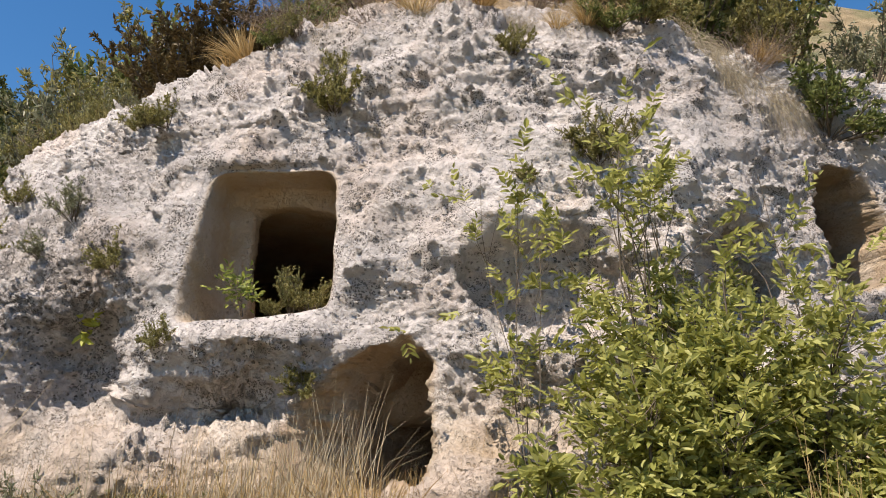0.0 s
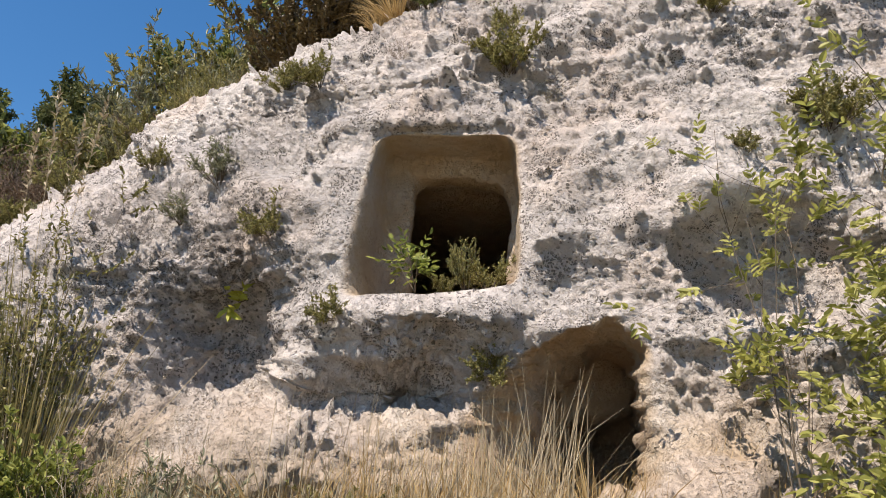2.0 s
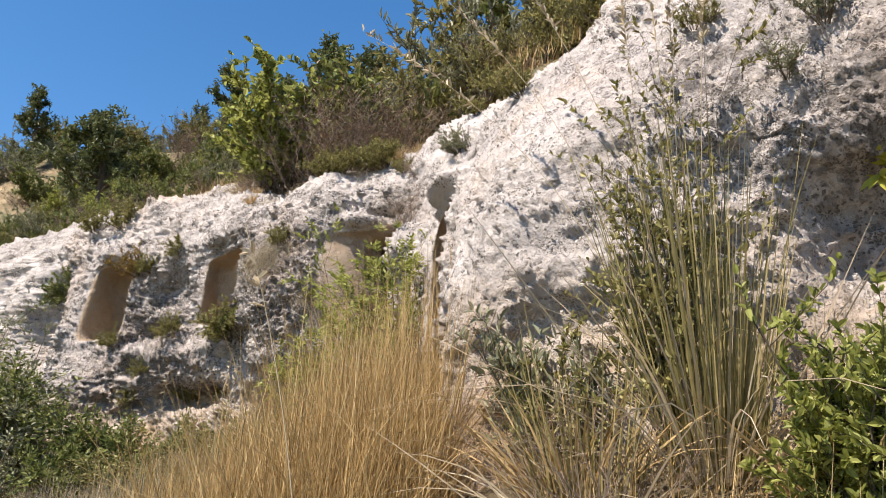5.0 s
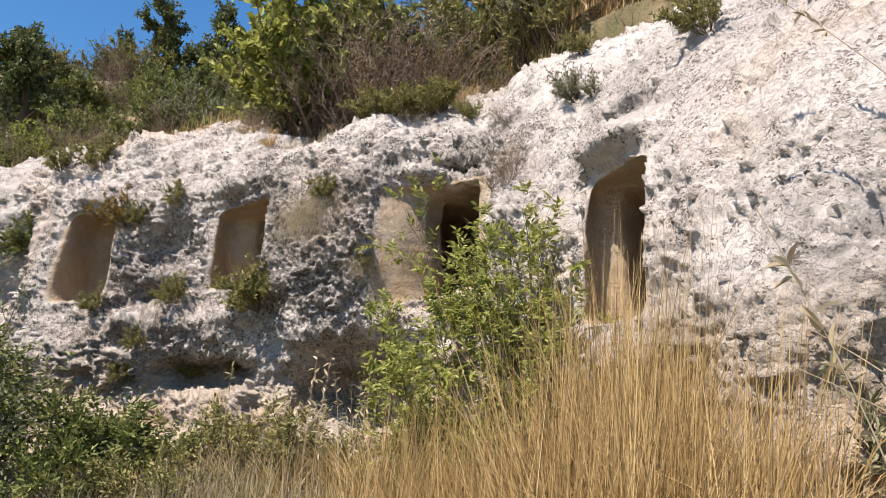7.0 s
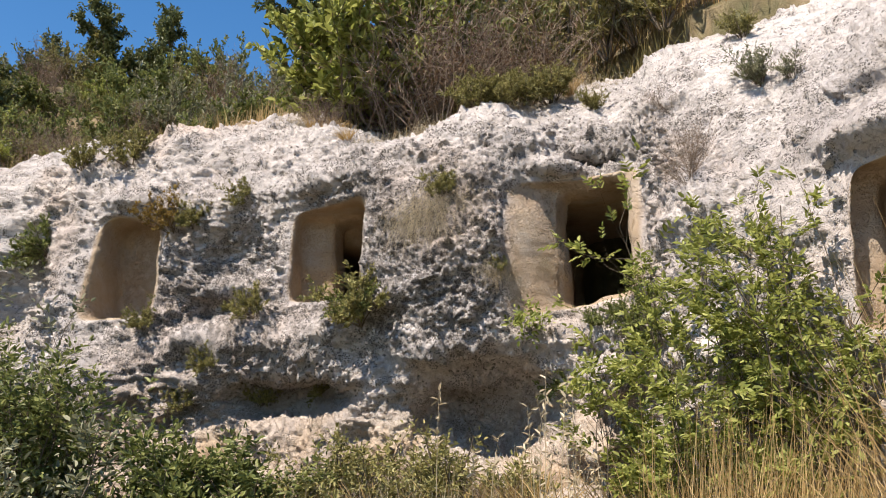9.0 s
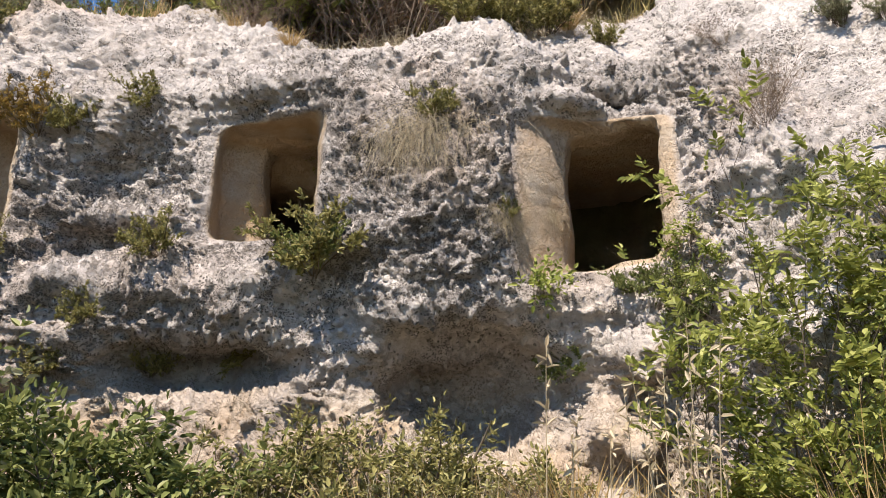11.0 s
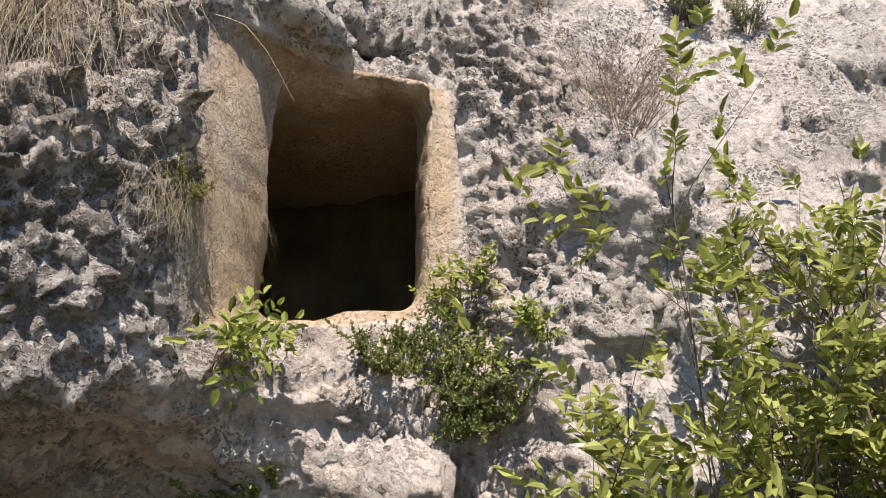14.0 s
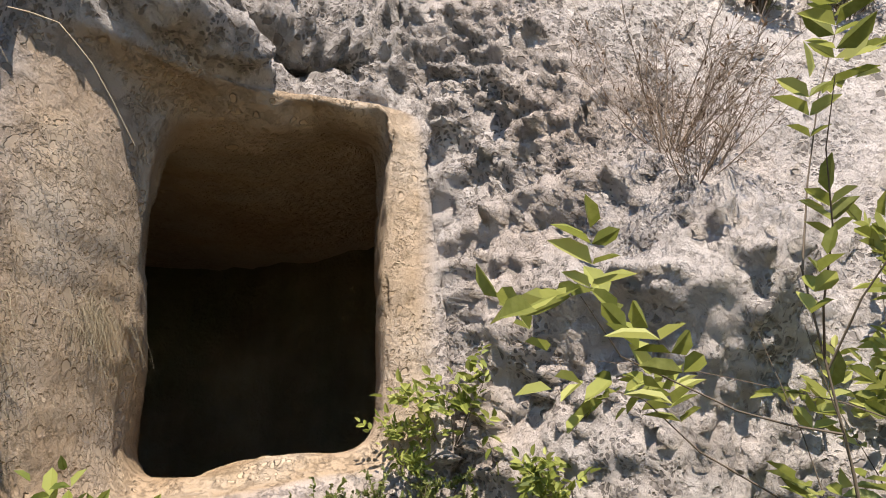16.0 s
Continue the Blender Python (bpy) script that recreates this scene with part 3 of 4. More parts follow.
def blade_mesh(name, base, way, length, width, droop, rng, k=5):
    """Grass blades: tapering strips that bend over by droop."""
    base, way = np.asarray(base), rows_norm(np.asarray(way))
    n = len(base)
    ln = np.broadcast_to(length, n)[:, None]
    dr = np.broadcast_to(droop, n)[:, None]
    flat = way * (1, 1, 0) + rng.normal(size=(n, 3)) * (0.25, 0.25, 0)
    side = rows_norm(np.cross(way, rows_norm(rng.normal(size=(n, 3)))))
    out = []
    for t in np.linspace(0, 1, k):
        c = base + way * ln * t + (flat * 0.8 - np.array((0, 0, 1.0))) * ln * dr * t * t
        w = np.broadcast_to(width, n)[:, None] * (1 - t) ** 0.6 * 0.5 + 0.0003
        out += [c - side * w, c + side * w]
    v = np.stack(out, 1).reshape(-1, 3)
    q = np.array([(2 * i, 2 * i + 1, 2 * i + 3, 2 * i + 2) for i in range(k - 1)])
    f = (np.arange(n)[:, None, None] * 2 * k + q).reshape(-1, 4)
    return mesh_from(name, v, f)


def arcs(start, way, length, bend, rng, k=6, wander=0.05):
    """Curved paths from start along way; bend lifts (+) or drops (-) their ends."""
    n = len(start)
    t = np.linspace(0, 1, k)[None, :, None]
    ln = np.broadcast_to(length, n)[:, None, None]
    p = start[:, None] + rows_norm(way)[:, None] * ln * t
    p[:, :, 2] += (ln * np.broadcast_to(bend, n)[:, None, None] * t * t)[:, :, 0]
    return p + np.cumsum(rng.normal(size=(n, k, 3)), 1) * (wander * ln * t)


def pick(paths, rng, n, lo=0.3):
    """Points and ways along random paths."""
    i = rng.randint(0, len(paths), n)
    k = paths.shape[1] - 1
    t = (lo + (1 - lo) * rng.rand(n)) * k
    j = np.minimum(t.astype(int), k - 1)
    f = (t - j)[:, None]
    a, b = paths[i, j], paths[i, j + 1]
    return a + (b - a) * f, rows_norm(b - a)


def shrub(name, seed, height, spread, stems, twigs, leaves, leaf_len, leaf_wid, leaf_mat, wood_mat=None, compound=0, bend=0.25, stem_r=0.006, lift=0.5, single=False, tangle=0.06):
    """A plant on stems that fork into twigs, with leaves on them; an empty at its base."""
    rng = np.random.RandomState(seed)
    top = new(name)
    ang = rng.rand(stems) * 2 * math.pi
    lean = spread * np.sqrt(rng.rand(stems))
    way = np.stack([np.cos(ang) * lean, np.sin(ang) * lean, np.full(stems, height) * (0.65 + 0.35 * rng.rand(stems))], 1)
    start = np.stack([np.cos(ang), np.sin(ang), 0 * ang], 1) * spread * 0.12 * rng.rand(stems)[:, None]
    main = arcs(start, way, np.linalg.norm(way, axis=1) * (0.8 + 0.25 * rng.rand(stems)), bend * (rng.rand(stems) - 0.3), rng, 7, 0.03)
    p, w = pick(main, rng, twigs, 0.25)
    size = 0.30 * max(height, spread)
    tw = arcs(p, w * 0.7 + rng.normal(size=(twigs, 3)) * (0.75, 0.75, 0.45) + (0, 0, 0.25), size * (0.4 + 0.8 * rng.rand(twigs)), 0.1, rng, 5, tangle)
    paths_r = stem_r * (0.6 + 0.6 * rng.rand(stems))
    if single:
        for k in range(stems):
            part("stem", tube_mesh("stem", main[k:k + 1], paths_r[k:k + 1], 5), wood_mat or BARK, top)
    else:
        part("branchwork", tube_mesh("branchwork", main, paths_r), wood_mat or BARK, top, kind="stuff")
    part("twiggery", tube_mesh("twiggery", tw, np.full(twigs, stem_r * 0.32), 3), wood_mat or BARK, top, kind="stuff")
    if leaves:
        if compound:
            n = leaves // compound
            p, w = pick(tw, rng, n, 0.3)
            rach = arcs(p, w + rng.normal(size=(n, 3)) * 0.6 + (0, 0, lift * 0.5), leaf_len * 2.6 * (0.6 + 0.6 * rng.rand(n)), -0.2, rng, 5, 0.02)
            t = np.repeat(np.linspace(0.25, 1, (compound + 1) // 2), 2)[:compound] * 4
            j = np.minimum(t.astype(int), 3)
            f = (t - j)[None, :, None]
            pos = rach[:, j] * (1 - f) + rach[:, j + 1] * f
            fwd = rows_norm(rach[:, 4] - rach[:, 0])
            side = rows_norm(np.cross(fwd, rng.normal(size=(n, 3)) * 0.35 + (0, 0, 1)))
            sign = np.where(np.arange(compound) % 2, 1, -1)[None, :, None]
            d = side[:, None] * sign + fwd[:, None] * 0.75
            d[:, -1] = fwd
            pos, d = pos.reshape(-1, 3), d.reshape(-1, 3)
        else:
            pos, w = pick(tw, rng, leaves, 0.1)
            d = w * 0.6 + rng.normal(size=(leaves, 3)) * 0.7 + (0, 0, lift)
        k = 0.65 + 0.6 * rng.rand(len(pos))
        part("foliage", leaf_mesh("foliage", pos, d, leaf_len * k, leaf_wid * k, rng), leaf_mat, top, kind="stuff")
    return top


def grass_tuft(name, seed, n, length, spread, droop, width, mat):
    rng = np.random.RandomState(seed)
    top = new(name)
    a, r = rng.rand(n) * 2 * math.pi, np.sqrt(rng.rand(n))
    d = np.stack([np.cos(a) * r, np.sin(a) * r, 0 * a], 1)
    part("blade_tuft", blade_mesh("blade_tuft", d * spread * 0.25, d * 0.75 + (0, 0, 1), length * (0.45 + 0.6 * rng.rand(n)), width, droop * (0.3 + rng.rand(n)), rng), mat, top, kind="stuff")
    return top


def hanging_tuft(name, seed, n, mat):
    """Withered blades that spring from a ledge and fall down the face, which lies behind +y; one metre long."""
    rng = np.random.RandomState(seed)
    top = new(name)
    start = np.stack([0.28 * rng.randn(n), -0.02 - 0.05 * rng.rand(n), 0.16 * rng.randn(n)], 1)
    way = np.stack([0.45 * rng.randn(n), -0.10 - 0.40 * rng.rand(n), 0.35 * rng.rand(n) - 0.12], 1)
    length = 0.25 + 0.6 * rng.rand(n)
    way = way * length[:, None]
    t = np.linspace(0, 1, 7)[None, :, None]
    fall = np.stack([0.12 * rng.randn(n), 0.05 * rng.randn(n), -0.9 - 0.3 * rng.rand(n)], 1) * length[:, None]
    path = start[:, None] + way[:, None] * t + fall[:, None] * t**2.0 + np.cumsum(rng.normal(size=(n, 7, 3)), 1) * 0.012
    part("blade_tuft", tube_mesh("blade_tuft", path, np.full(n, 0.0032), 3), mat, top, kind="stuff")
    return top


# ---- plants: kinds, one pattern each, then copies ----
def patterns():
    k = {}
    k["cushion"] = [shrub("cushion_shrub", 40 + i, 0.85, 0.8, 16, 150, 2900, 0.08, 0.03, LEAF_OLIVE, BARK, stem_r=0.014) for i in range(3)]
    k["green_cushion"] = [shrub("cushion_shrub", 50 + i, 0.8, 0.9, 18, 140, 2600, 0.085, 0.036, LEAF_GREEN, BARK, stem_r=0.014) for i in range(2)]
    k["moss"] = [shrub("moss_cushion", 55 + i, 0.7, 0.9, 22, 240, 6500, 0.05, 0.026, LEAF_GREEN, BARK, stem_r=0.012) for i in range(2)]
    k["rusty"] = [shrub("rusty_shrub", 60, 0.9, 0.6, 14, 110, 1700, 0.07, 0.028, LEAF_RUST, BARK, stem_r=0.013)]
    k["dry"] = [shrub("dry_shrub", 70 + i, 0.95, 0.8, 22, 420, 260, 0.045, 0.012, LEAF_BROWN, TWIG, stem_r=0.007, tangle=0.16) for i in range(2)]
    k["hanging"] = [hanging_tuft("hanging_grass", 80 + i, 330, STRAW_PALE) for i in range(2)]
    k["tuft"] = [grass_tuft("grass_tuft", 90 + i, 170, 1.0, 0.8, 0.35, 0.016, STRAW) for i in range(2)]
    k["green_tuft"] = [grass_tuft("grass_tuft", 95 + i, 190, 1.0, 0.8, 0.4, 0.018, GRASS_GREEN) for i in range(2)]
    k["leafy"] = [shrub("leafy_plant", 100 + i, 1.0, 0.5, 4, 18, 190, 0.17, 0.085, LEAF_BRIGHT, BARK, compound=5, stem_r=0.014) for i in range(3)]
    k["rosette"] = [shrub("yellow_plant", 110, 0.3, 0.7, 3, 10, 46, 0.42, 0.16, LEAF_YELLOW, BARK, stem_r=0.02)]
    k["grey"] = [shrub("grey_shrub", 120 + i, 1.0, 0.6, 14, 90, 1000, 0.10, 0.03, LEAF_GREY, BARK, stem_r=0.014) for i in range(2)]
    for things in k.values():
        for ob in things:
            ob.location = (0, -400, -80)
    return k


KIND = patterns()
LABEL = {
    "cushion": ("olive-green cushion shrub rooted in the rock face", "shrub"),
    "green_cushion": ("dense small-leaved green cushion shrub on limestone", "shrub"),
    "moss": ("dense yellow-green mossy cushion plant under the tomb sill", "plant"),
    "rusty": ("rusty yellow shrub growing from a rock niche", "shrub"),
    "dry": ("dry brown leafless twig shrub on limestone", "dry shrub"),
    "hanging": ("withered grass tuft hanging down the rock", "dry grass"),
    "tuft": ("tuft of dry straw-coloured grass", "dry grass"),
    "green_tuft": ("tuft of green and yellowing grass", "grass"),
    "leafy": ("bright green leafy sprig growing from the rock", "plant"),
    "rosette": ("yellow-green leafy rosette plant in a hollow", "plant"),
    "grey": ("grey-green upright shrub on bare limestone", "shrub")}
PICK = random.Random(5)


def put(kind, place, size, way=(0, 0, 1), squash=1.0, group=""):
    """A copy of a pattern at a place, its stem along way, size metres tall."""
    src = PICK.choice(KIND[kind])
    q = Vector(way).to_track_quat("Z", "Y").to_matrix().to_4x4()
    turn = pose(0, 0, 0, 0, 0, PICK.uniform(0, 360))
    if kind == "hanging":
        q, turn = Matrix.Identity(4), pose(0, 0, 0, 0, 0, math.degrees(math.atan2(way[0], -way[1])))
    m = Matrix.Translation(place) @ q @ turn @ Matrix.Diagonal((size, size, size * squash, 1))
    ob = copy_thing(src, m)
    ob.matrix_basis = m
    label, cat = LABEL[kind]
    return tagged(ob, label, cat, group or cat + " on the cliff")


def on_cliff(x, z):
    """Place and outward way of the cliff's surface at a plan x and a height."""
    k = int(np.argmin(np.abs(S - s_at(x))))
    col = CLIFF_P[:, k, 2]
    j = int(np.argmin(np.abs(Z[:, k] - z)))
    n = CLIFF_N[j, max(k - 8, 0):k + 9].mean(0)
    if n[1] > 0:
        n = -n
    return Vector(CLIFF_P[j, k]), Vector(n).normalized()


# plants rooted in the cliff: kind, x, z, size
ON_ROCK = [
    ("cushion", -.6, 3.66, .24), ("hanging", -.42, 3.55, .22), ("green_cushion", -1.03, 4.28, .16), ("cushion", -.59, 4.0, .11), ("dry", -1.18, 3.8, .12),
    ("cushion", -1.88, 3.76, .16), ("cushion", -1.6, 3.65, .18), ("cushion", .84, 3.12, .24), ("cushion", .45, 3.92, .15), ("green_cushion", 1.07, 4.1, .22),
    ("cushion", .46, 3.04, .10), ("cushion", -1.8, 2.72, .15), ("grey", -2.12, 3.05, .22), ("cushion", -1.43, 2.27, .12), ("cushion", -2.66, 3.27, .13),
    ("green_cushion", 2.55, 3.6, .42), ("cushion", 2.3, 4.25, .40), ("cushion", 1.6, 4.35, .30), ("cushion", -.72, 2.0, .13), ("grey", -2.3, 2.85, .16),
    ("rosette", -1.93, 2.45, .22), ("cushion", -3.9, 3.5, .22), ("dry", -2.62, 3.3, .10), ("grey", -4.4, 3.58, .20), ("dry", -4.66, 3.55, .12),
    ("cushion", -4.93, 3.86, .18), ("cushion", -4.45, 4.0, .16), ("cushion", -8.6, 3.95, .26), ("cushion", -9.0, 3.9, .2), ("cushion", -7.84, 3.28, .17),
    ("cushion", -7.42, 3.4, .13), ("rusty", -8.02, 3.25, .34), ("cushion", -7.22, 2.52, .17), ("cushion", -6.5, 2.42, .30), ("green_cushion", -6.45, 2.5, .17),
    ("cushion", -6.85, 2.05, .14), ("cushion", -7.35, 1.95, .16), ("cushion", -7.75, 1.95, .15), ("green_cushion", -9.2, 3.2, .26), ("cushion", -8.1, 2.5, .14),
    ("cushion", -7.55, 2.25, .12), ("hanging", -5.92, 3.14, .42), ("hanging", -6.05, 3.1, .34), ("cushion", -5.95, 3.2, .15), ("hanging", -5.5, 2.78, .13), ("hanging", -5.6, 2.72, .2), ("cushion", -5.6, 2.68, .09),
    ("leafy", -5.45, 2.28, .2), ("green_cushion", -5.22, 1.95, .19), ("moss", -4.98, 2.32, .18), ("moss", -4.85, 2.27, .2), ("moss", -4.72, 2.2, .22),
    ("leafy", -4.74, 2.52, .15), ("leafy", -4.70, 2.40, .13), ("leafy", -4.8, 2.48, .10), ("leafy", -4.72, 2.32, .12), ("dry", -4.6, 3.1, .30), ("dry", -4.62, 3.0, .22), ("dry", -4.68, 3.6, .13),
    ("grey", -4.38, 3.55, .18), ("grey", -4.28, 3.5, .14), ("tuft", .3, 4.4, .35), ("tuft", -.1, 4.45, .3), ("tuft", 1.3, 4.2, .35), ("hanging", 1.75, 3.9, .35),
    ("hanging", 2.05, 3.75, .4), ("dry", 2.0, 3.95, .35), ("leafy", -4.02, 2.6, .3), ("leafy", -3.95, 2.2, .32), ("tuft", -1.35, 4.2, .2), ("leafy", -6.62, 3.1, .14)]
for kind, x, z, size in ON_ROCK:
    p, n = on_cliff(x, z)
    hang = kind == "hanging"
    put(kind, p - n * 0.015, size * (1.2 if "cushion" in kind and x > -4.6 else 1.35 if "cushion" in kind and x < -5.8 else 1.0), n * (0.9 if hang else 0.75) + Vector((0, 0, 0.1 if hang else 0.65)))

# plants on the sill of the large tomb
put("leafy", (-1.06, 4.68, 2.42), .21, (-.1, -.2, 1))
put("cushion", (-0.82, 4.80, 2.44), .11, (-.05, -.05, 1), 2.6)
put("cushion", (-0.72, 4.75, 2.44), .2)
put("cushion", (-0.92, 4.78, 2.43), .12)


# ---- plants on the bank ----
def on_ground(x, y):
    return float(ground_z(x, y)) - 0.03


def sapling(seed, x, y, height, spread, leaves, mat=LEAF_BRIGHT, name="sapling", leaf=0.044, stems=9, label="bright green sapling with compound leaves on the bank", compound=7):
    ob = shrub(name, seed, height, spread, stems, int(leaves / 26), leaves, leaf, leaf * 0.46, mat, BARK, compound=compound, stem_r=0.009 if spread > 0.12 else 0.005, single=True)
    ob.location = (x, y, on_ground(x, y))
    return tagged(ob, label, "bush", "bushes on the bank")


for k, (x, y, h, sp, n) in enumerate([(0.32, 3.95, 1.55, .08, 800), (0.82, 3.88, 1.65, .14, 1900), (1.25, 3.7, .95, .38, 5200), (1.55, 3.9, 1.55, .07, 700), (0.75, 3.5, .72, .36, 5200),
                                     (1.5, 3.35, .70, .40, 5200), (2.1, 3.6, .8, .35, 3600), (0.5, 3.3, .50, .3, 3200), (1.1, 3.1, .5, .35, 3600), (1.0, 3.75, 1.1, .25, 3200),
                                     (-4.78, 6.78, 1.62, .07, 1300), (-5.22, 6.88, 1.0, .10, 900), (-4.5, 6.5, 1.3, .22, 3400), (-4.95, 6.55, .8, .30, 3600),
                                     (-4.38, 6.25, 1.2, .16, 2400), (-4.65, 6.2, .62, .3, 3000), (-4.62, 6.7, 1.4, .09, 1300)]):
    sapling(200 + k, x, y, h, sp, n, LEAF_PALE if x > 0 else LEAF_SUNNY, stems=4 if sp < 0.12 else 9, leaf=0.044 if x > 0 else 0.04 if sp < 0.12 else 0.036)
for k, (x, y, h, sp, n) in enumerate([(-2.45, 4.1, .62, .20, 6500), (-2.38, 4.05, .45, .24, 3000)]):
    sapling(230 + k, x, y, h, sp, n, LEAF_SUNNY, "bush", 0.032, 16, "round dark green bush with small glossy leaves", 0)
for k, (x, y, h, sp, n) in enumerate([(-2.78, 4.75, 1.45, .09, 2000), (-2.9, 4.65, 1.0, .14, 1800), (-3.25, 4.55, .55, .3, 1900)]):
    sapling(270 + k, x, y, h, sp, n, LEAF_OLIVE, "climbing_shrub", 0.03, 7, "slender olive-green shrub climbing through tall grass", 0)
for k, (x, y, h, sp, n) in enumerate([(-8.3, 7.7, 1.1, .5, 5200), (-8.9, 7.9, 1.3, .6, 6000), (-7.6, 7.6, .62, .45, 3600), (-8.0, 7.0, .7, .5, 4200), (-7.2, 7.2, .4, .4, 2600), (-9.6, 8.2, 1.7, .6, 6000), (-7.0, 7.75, .4, .4, 2200)]):
    sapling(240 + k, x, y, h, sp, n, LEAF_GREY if k % 2 else LEAF_GREEN, "bramble", 0.045, 16, "tangled grey-green bramble at the cliff's foot", 3)
for k, (x, y, h, sp, n) in enumerate([(-6.55, 7.65, .42, .36, 3000), (-6.1, 7.45, .3, .36, 2600), (-5.6, 7.5, .22, .26, 1400), (-6.6, 7.1, .3, .36, 2600), (-5.95, 7.6, .36, .26, 1800)]):
    sapling(260 + k, x, y, h, sp, n, LEAF_OLIVE, "low_shrub", 0.03, 16, "low yellowing shrub among dry grass", 3)


def reed_clump(x, y, seed, n, length):
    """A clump of tall stiff grass with seed heads on long stalks."""
    rng = np.random.RandomState(seed)
    top = new("reed_clump")
    a, r = rng.rand(n) * 2 * math.pi, np.sqrt(rng.rand(n))
    d = np.stack([np.cos(a) * r, np.sin(a) * r, 0 * a], 1)
    part("blade_tuft", blade_mesh("blade_tuft", d * 0.14, d * 0.24 + (0, 0, 1), length * (0.4 + 0.7 * rng.rand(n)), 0.007, 0.7 * rng.rand(n) ** 2, rng, 6), GRASS_GREEN, top, kind="stuff")
    m = n // 2
    part("dead_tuft", blade_mesh("dead_tuft", d[:m] * 0.25, d[:m] * 0.9 + (0, 0, 0.8), length * (0.3 + 0.6 * rng.rand(m)), 0.008, 0.7 * rng.rand(m), rng, 6), STRAW_PALE, top, "dry bleached blades", "stuff")
    return tagged(top, "tall clump of stiff green and straw grass", "tall grass"), rng


clump, _ = reed_clump(-2.75, 4.6, 300, 300, 1.3)
clump.location = (-2.75, 4.6, on_ground(-2.75, 4.6))
clump2, _ = reed_clump(-3.15, 4.4, 301, 120, 0.7)
clump2.location = (-3.15, 4.4, on_ground(-3.15, 4.4))


def seed_stalk(seed, x, y, tip, bare=0.75):
    """One long stalk with a drooping seed head; tip is its end in the world."""
    rng = np.random.RandomState(seed)
    top = new("seed_stalk")
    top.location = (x, y, on_ground(x, y))
    end = np.array(tip) - np.array(top.location)
    t = np.linspace(0, 1, 14)[:, None]
    p = np.array((end[0] * 0.25, end[1] * 0.25, end[2] * 1.0)) * t + np.array((end[0] * 0.75, end[1] * 0.75, 0)) * t**2.4
    part("stalk", tube_mesh("stalk", p[None], [0.003], 4), STRAW_PALE, top)
    n = 45 if tip[2] > 2.1 else 12
    u = bare + (1 - bare) * rng.rand(n)
    q = np.stack([np.interp(u, t[:, 0], p[:, c]) for c in range(3)], 1)
    part("seed_head", leaf_mesh("seed_head", q, rng.normal(size=(n, 3)) * 0.5 + end * 0.5 + (0, 0, -0.2), 0.042, 0.013, rng), STRAW_PALE, top, "pale bristly seed head", "stuff")
    return tagged(top, "long straw stalk with a pale seed head", "grass stalk", "grass stalks")


STALKS = [(-2.85, 4.55, (-4.1, 4.85, 3.25)), (-2.85, 4.6, (-3.85, 4.85, 3.5)), (-2.8, 4.6, (-3.52, 4.8, 3.62)), (-2.8, 4.65, (-2.75, 4.7, 3.3)), (-2.75, 4.6, (-2.6, 4.6, 3.35)), (-2.9, 4.6, (-2.95, 4.65, 3.2)),
          (-2.8, 4.6, (-2.85, 4.6, 3.4)), (-3.75, 3.7, (-4.05, 3.8, 2.0)), (-5.98, 6.35, (-5.95, 6.4, 1.9)), (-5.55, 6.3, (-5.5, 6.4, 2.0)), (-5.5, 6.3, (-5.42, 6.35, 1.95))]
for k in range(16):
    x, y = PICK.uniform(-5.95, -5.25), PICK.uniform(6.2, 6.9)
    STALKS.append((x, y, (x + PICK.uniform(-.1, .1), y + 0.05, PICK.uniform(1.55, 2.0))))
for k, (x, y, tip) in enumerate(STALKS):
    seed_stalk(320 + k, x, y, tip)


for x, y, size in [(-3.05, 4.3, .42), (-2.2, 4.35, .36), (-3.35, 4.55, .4), (-1.5, 4.05, .3), (-0.7, 4.0, .32), (-3.2, 4.05, .36), (-5.7, 7.3, .3), (-0.25, 3.95, .3)]:
    put("dry", (x, y, on_ground(x, y)), size, group="dry shrub on the bank")


for kind, x, y, size in [("grey", -1.9, 4.3, .4), ("cushion", -2.3, 4.45, .4), ("grey", -3.3, 4.75, .5), ("cushion", -1.3, 4.3, .3), ("tuft", -2.0, 4.2, .6), ("tuft", -1.5, 4.3, .55),
                         ("tuft", -0.9, 4.2, .5), ("tuft", -2.4, 4.3, .6), ("tuft", -0.35, 4.15, .55), ("tuft", -3.2, 4.5, .6), ("green_tuft", -1.2, 4.25, .45), ("green_tuft", -0.6, 4.1, .4),
                         ("tuft", -5.9, 7.2, .45), ("tuft", -5.5, 7.25, .5), ("tuft", -6.3, 7.4, .45), ("green_tuft", -5.75, 7.35, .4), ("green_tuft", -6.1, 7.1, .35), ("cushion", -5.95, 7.4, .26),
                         ("green_cushion", -5.5, 7.55, .2), ("cushion", -6.8, 7.7, .3), ("tuft", -5.05, 6.9, .6), ("tuft", -5.35, 7.0, .5), ("tuft", -6.9, 7.3, .5)]:
    put(kind, (x, y, on_ground(x, y)), size, group="plants at the cliff's foot")

# growth on the crest behind the bald boulder
for k in range(70):
    col = int(np.argmin(np.abs(S - s_at(PICK.uniform(-4.95, -2.9)))))
    p = Vector(CLIFF_P[NV - 1 - PICK.randrange(30), col])
    put(PICK.choice(["tuft", "tuft", "green_tuft", "grey", "dry", "cushion"]), p - Vector((0, 0, 0.03)), PICK.uniform(0.25, 0.5), group="growth on the crest")

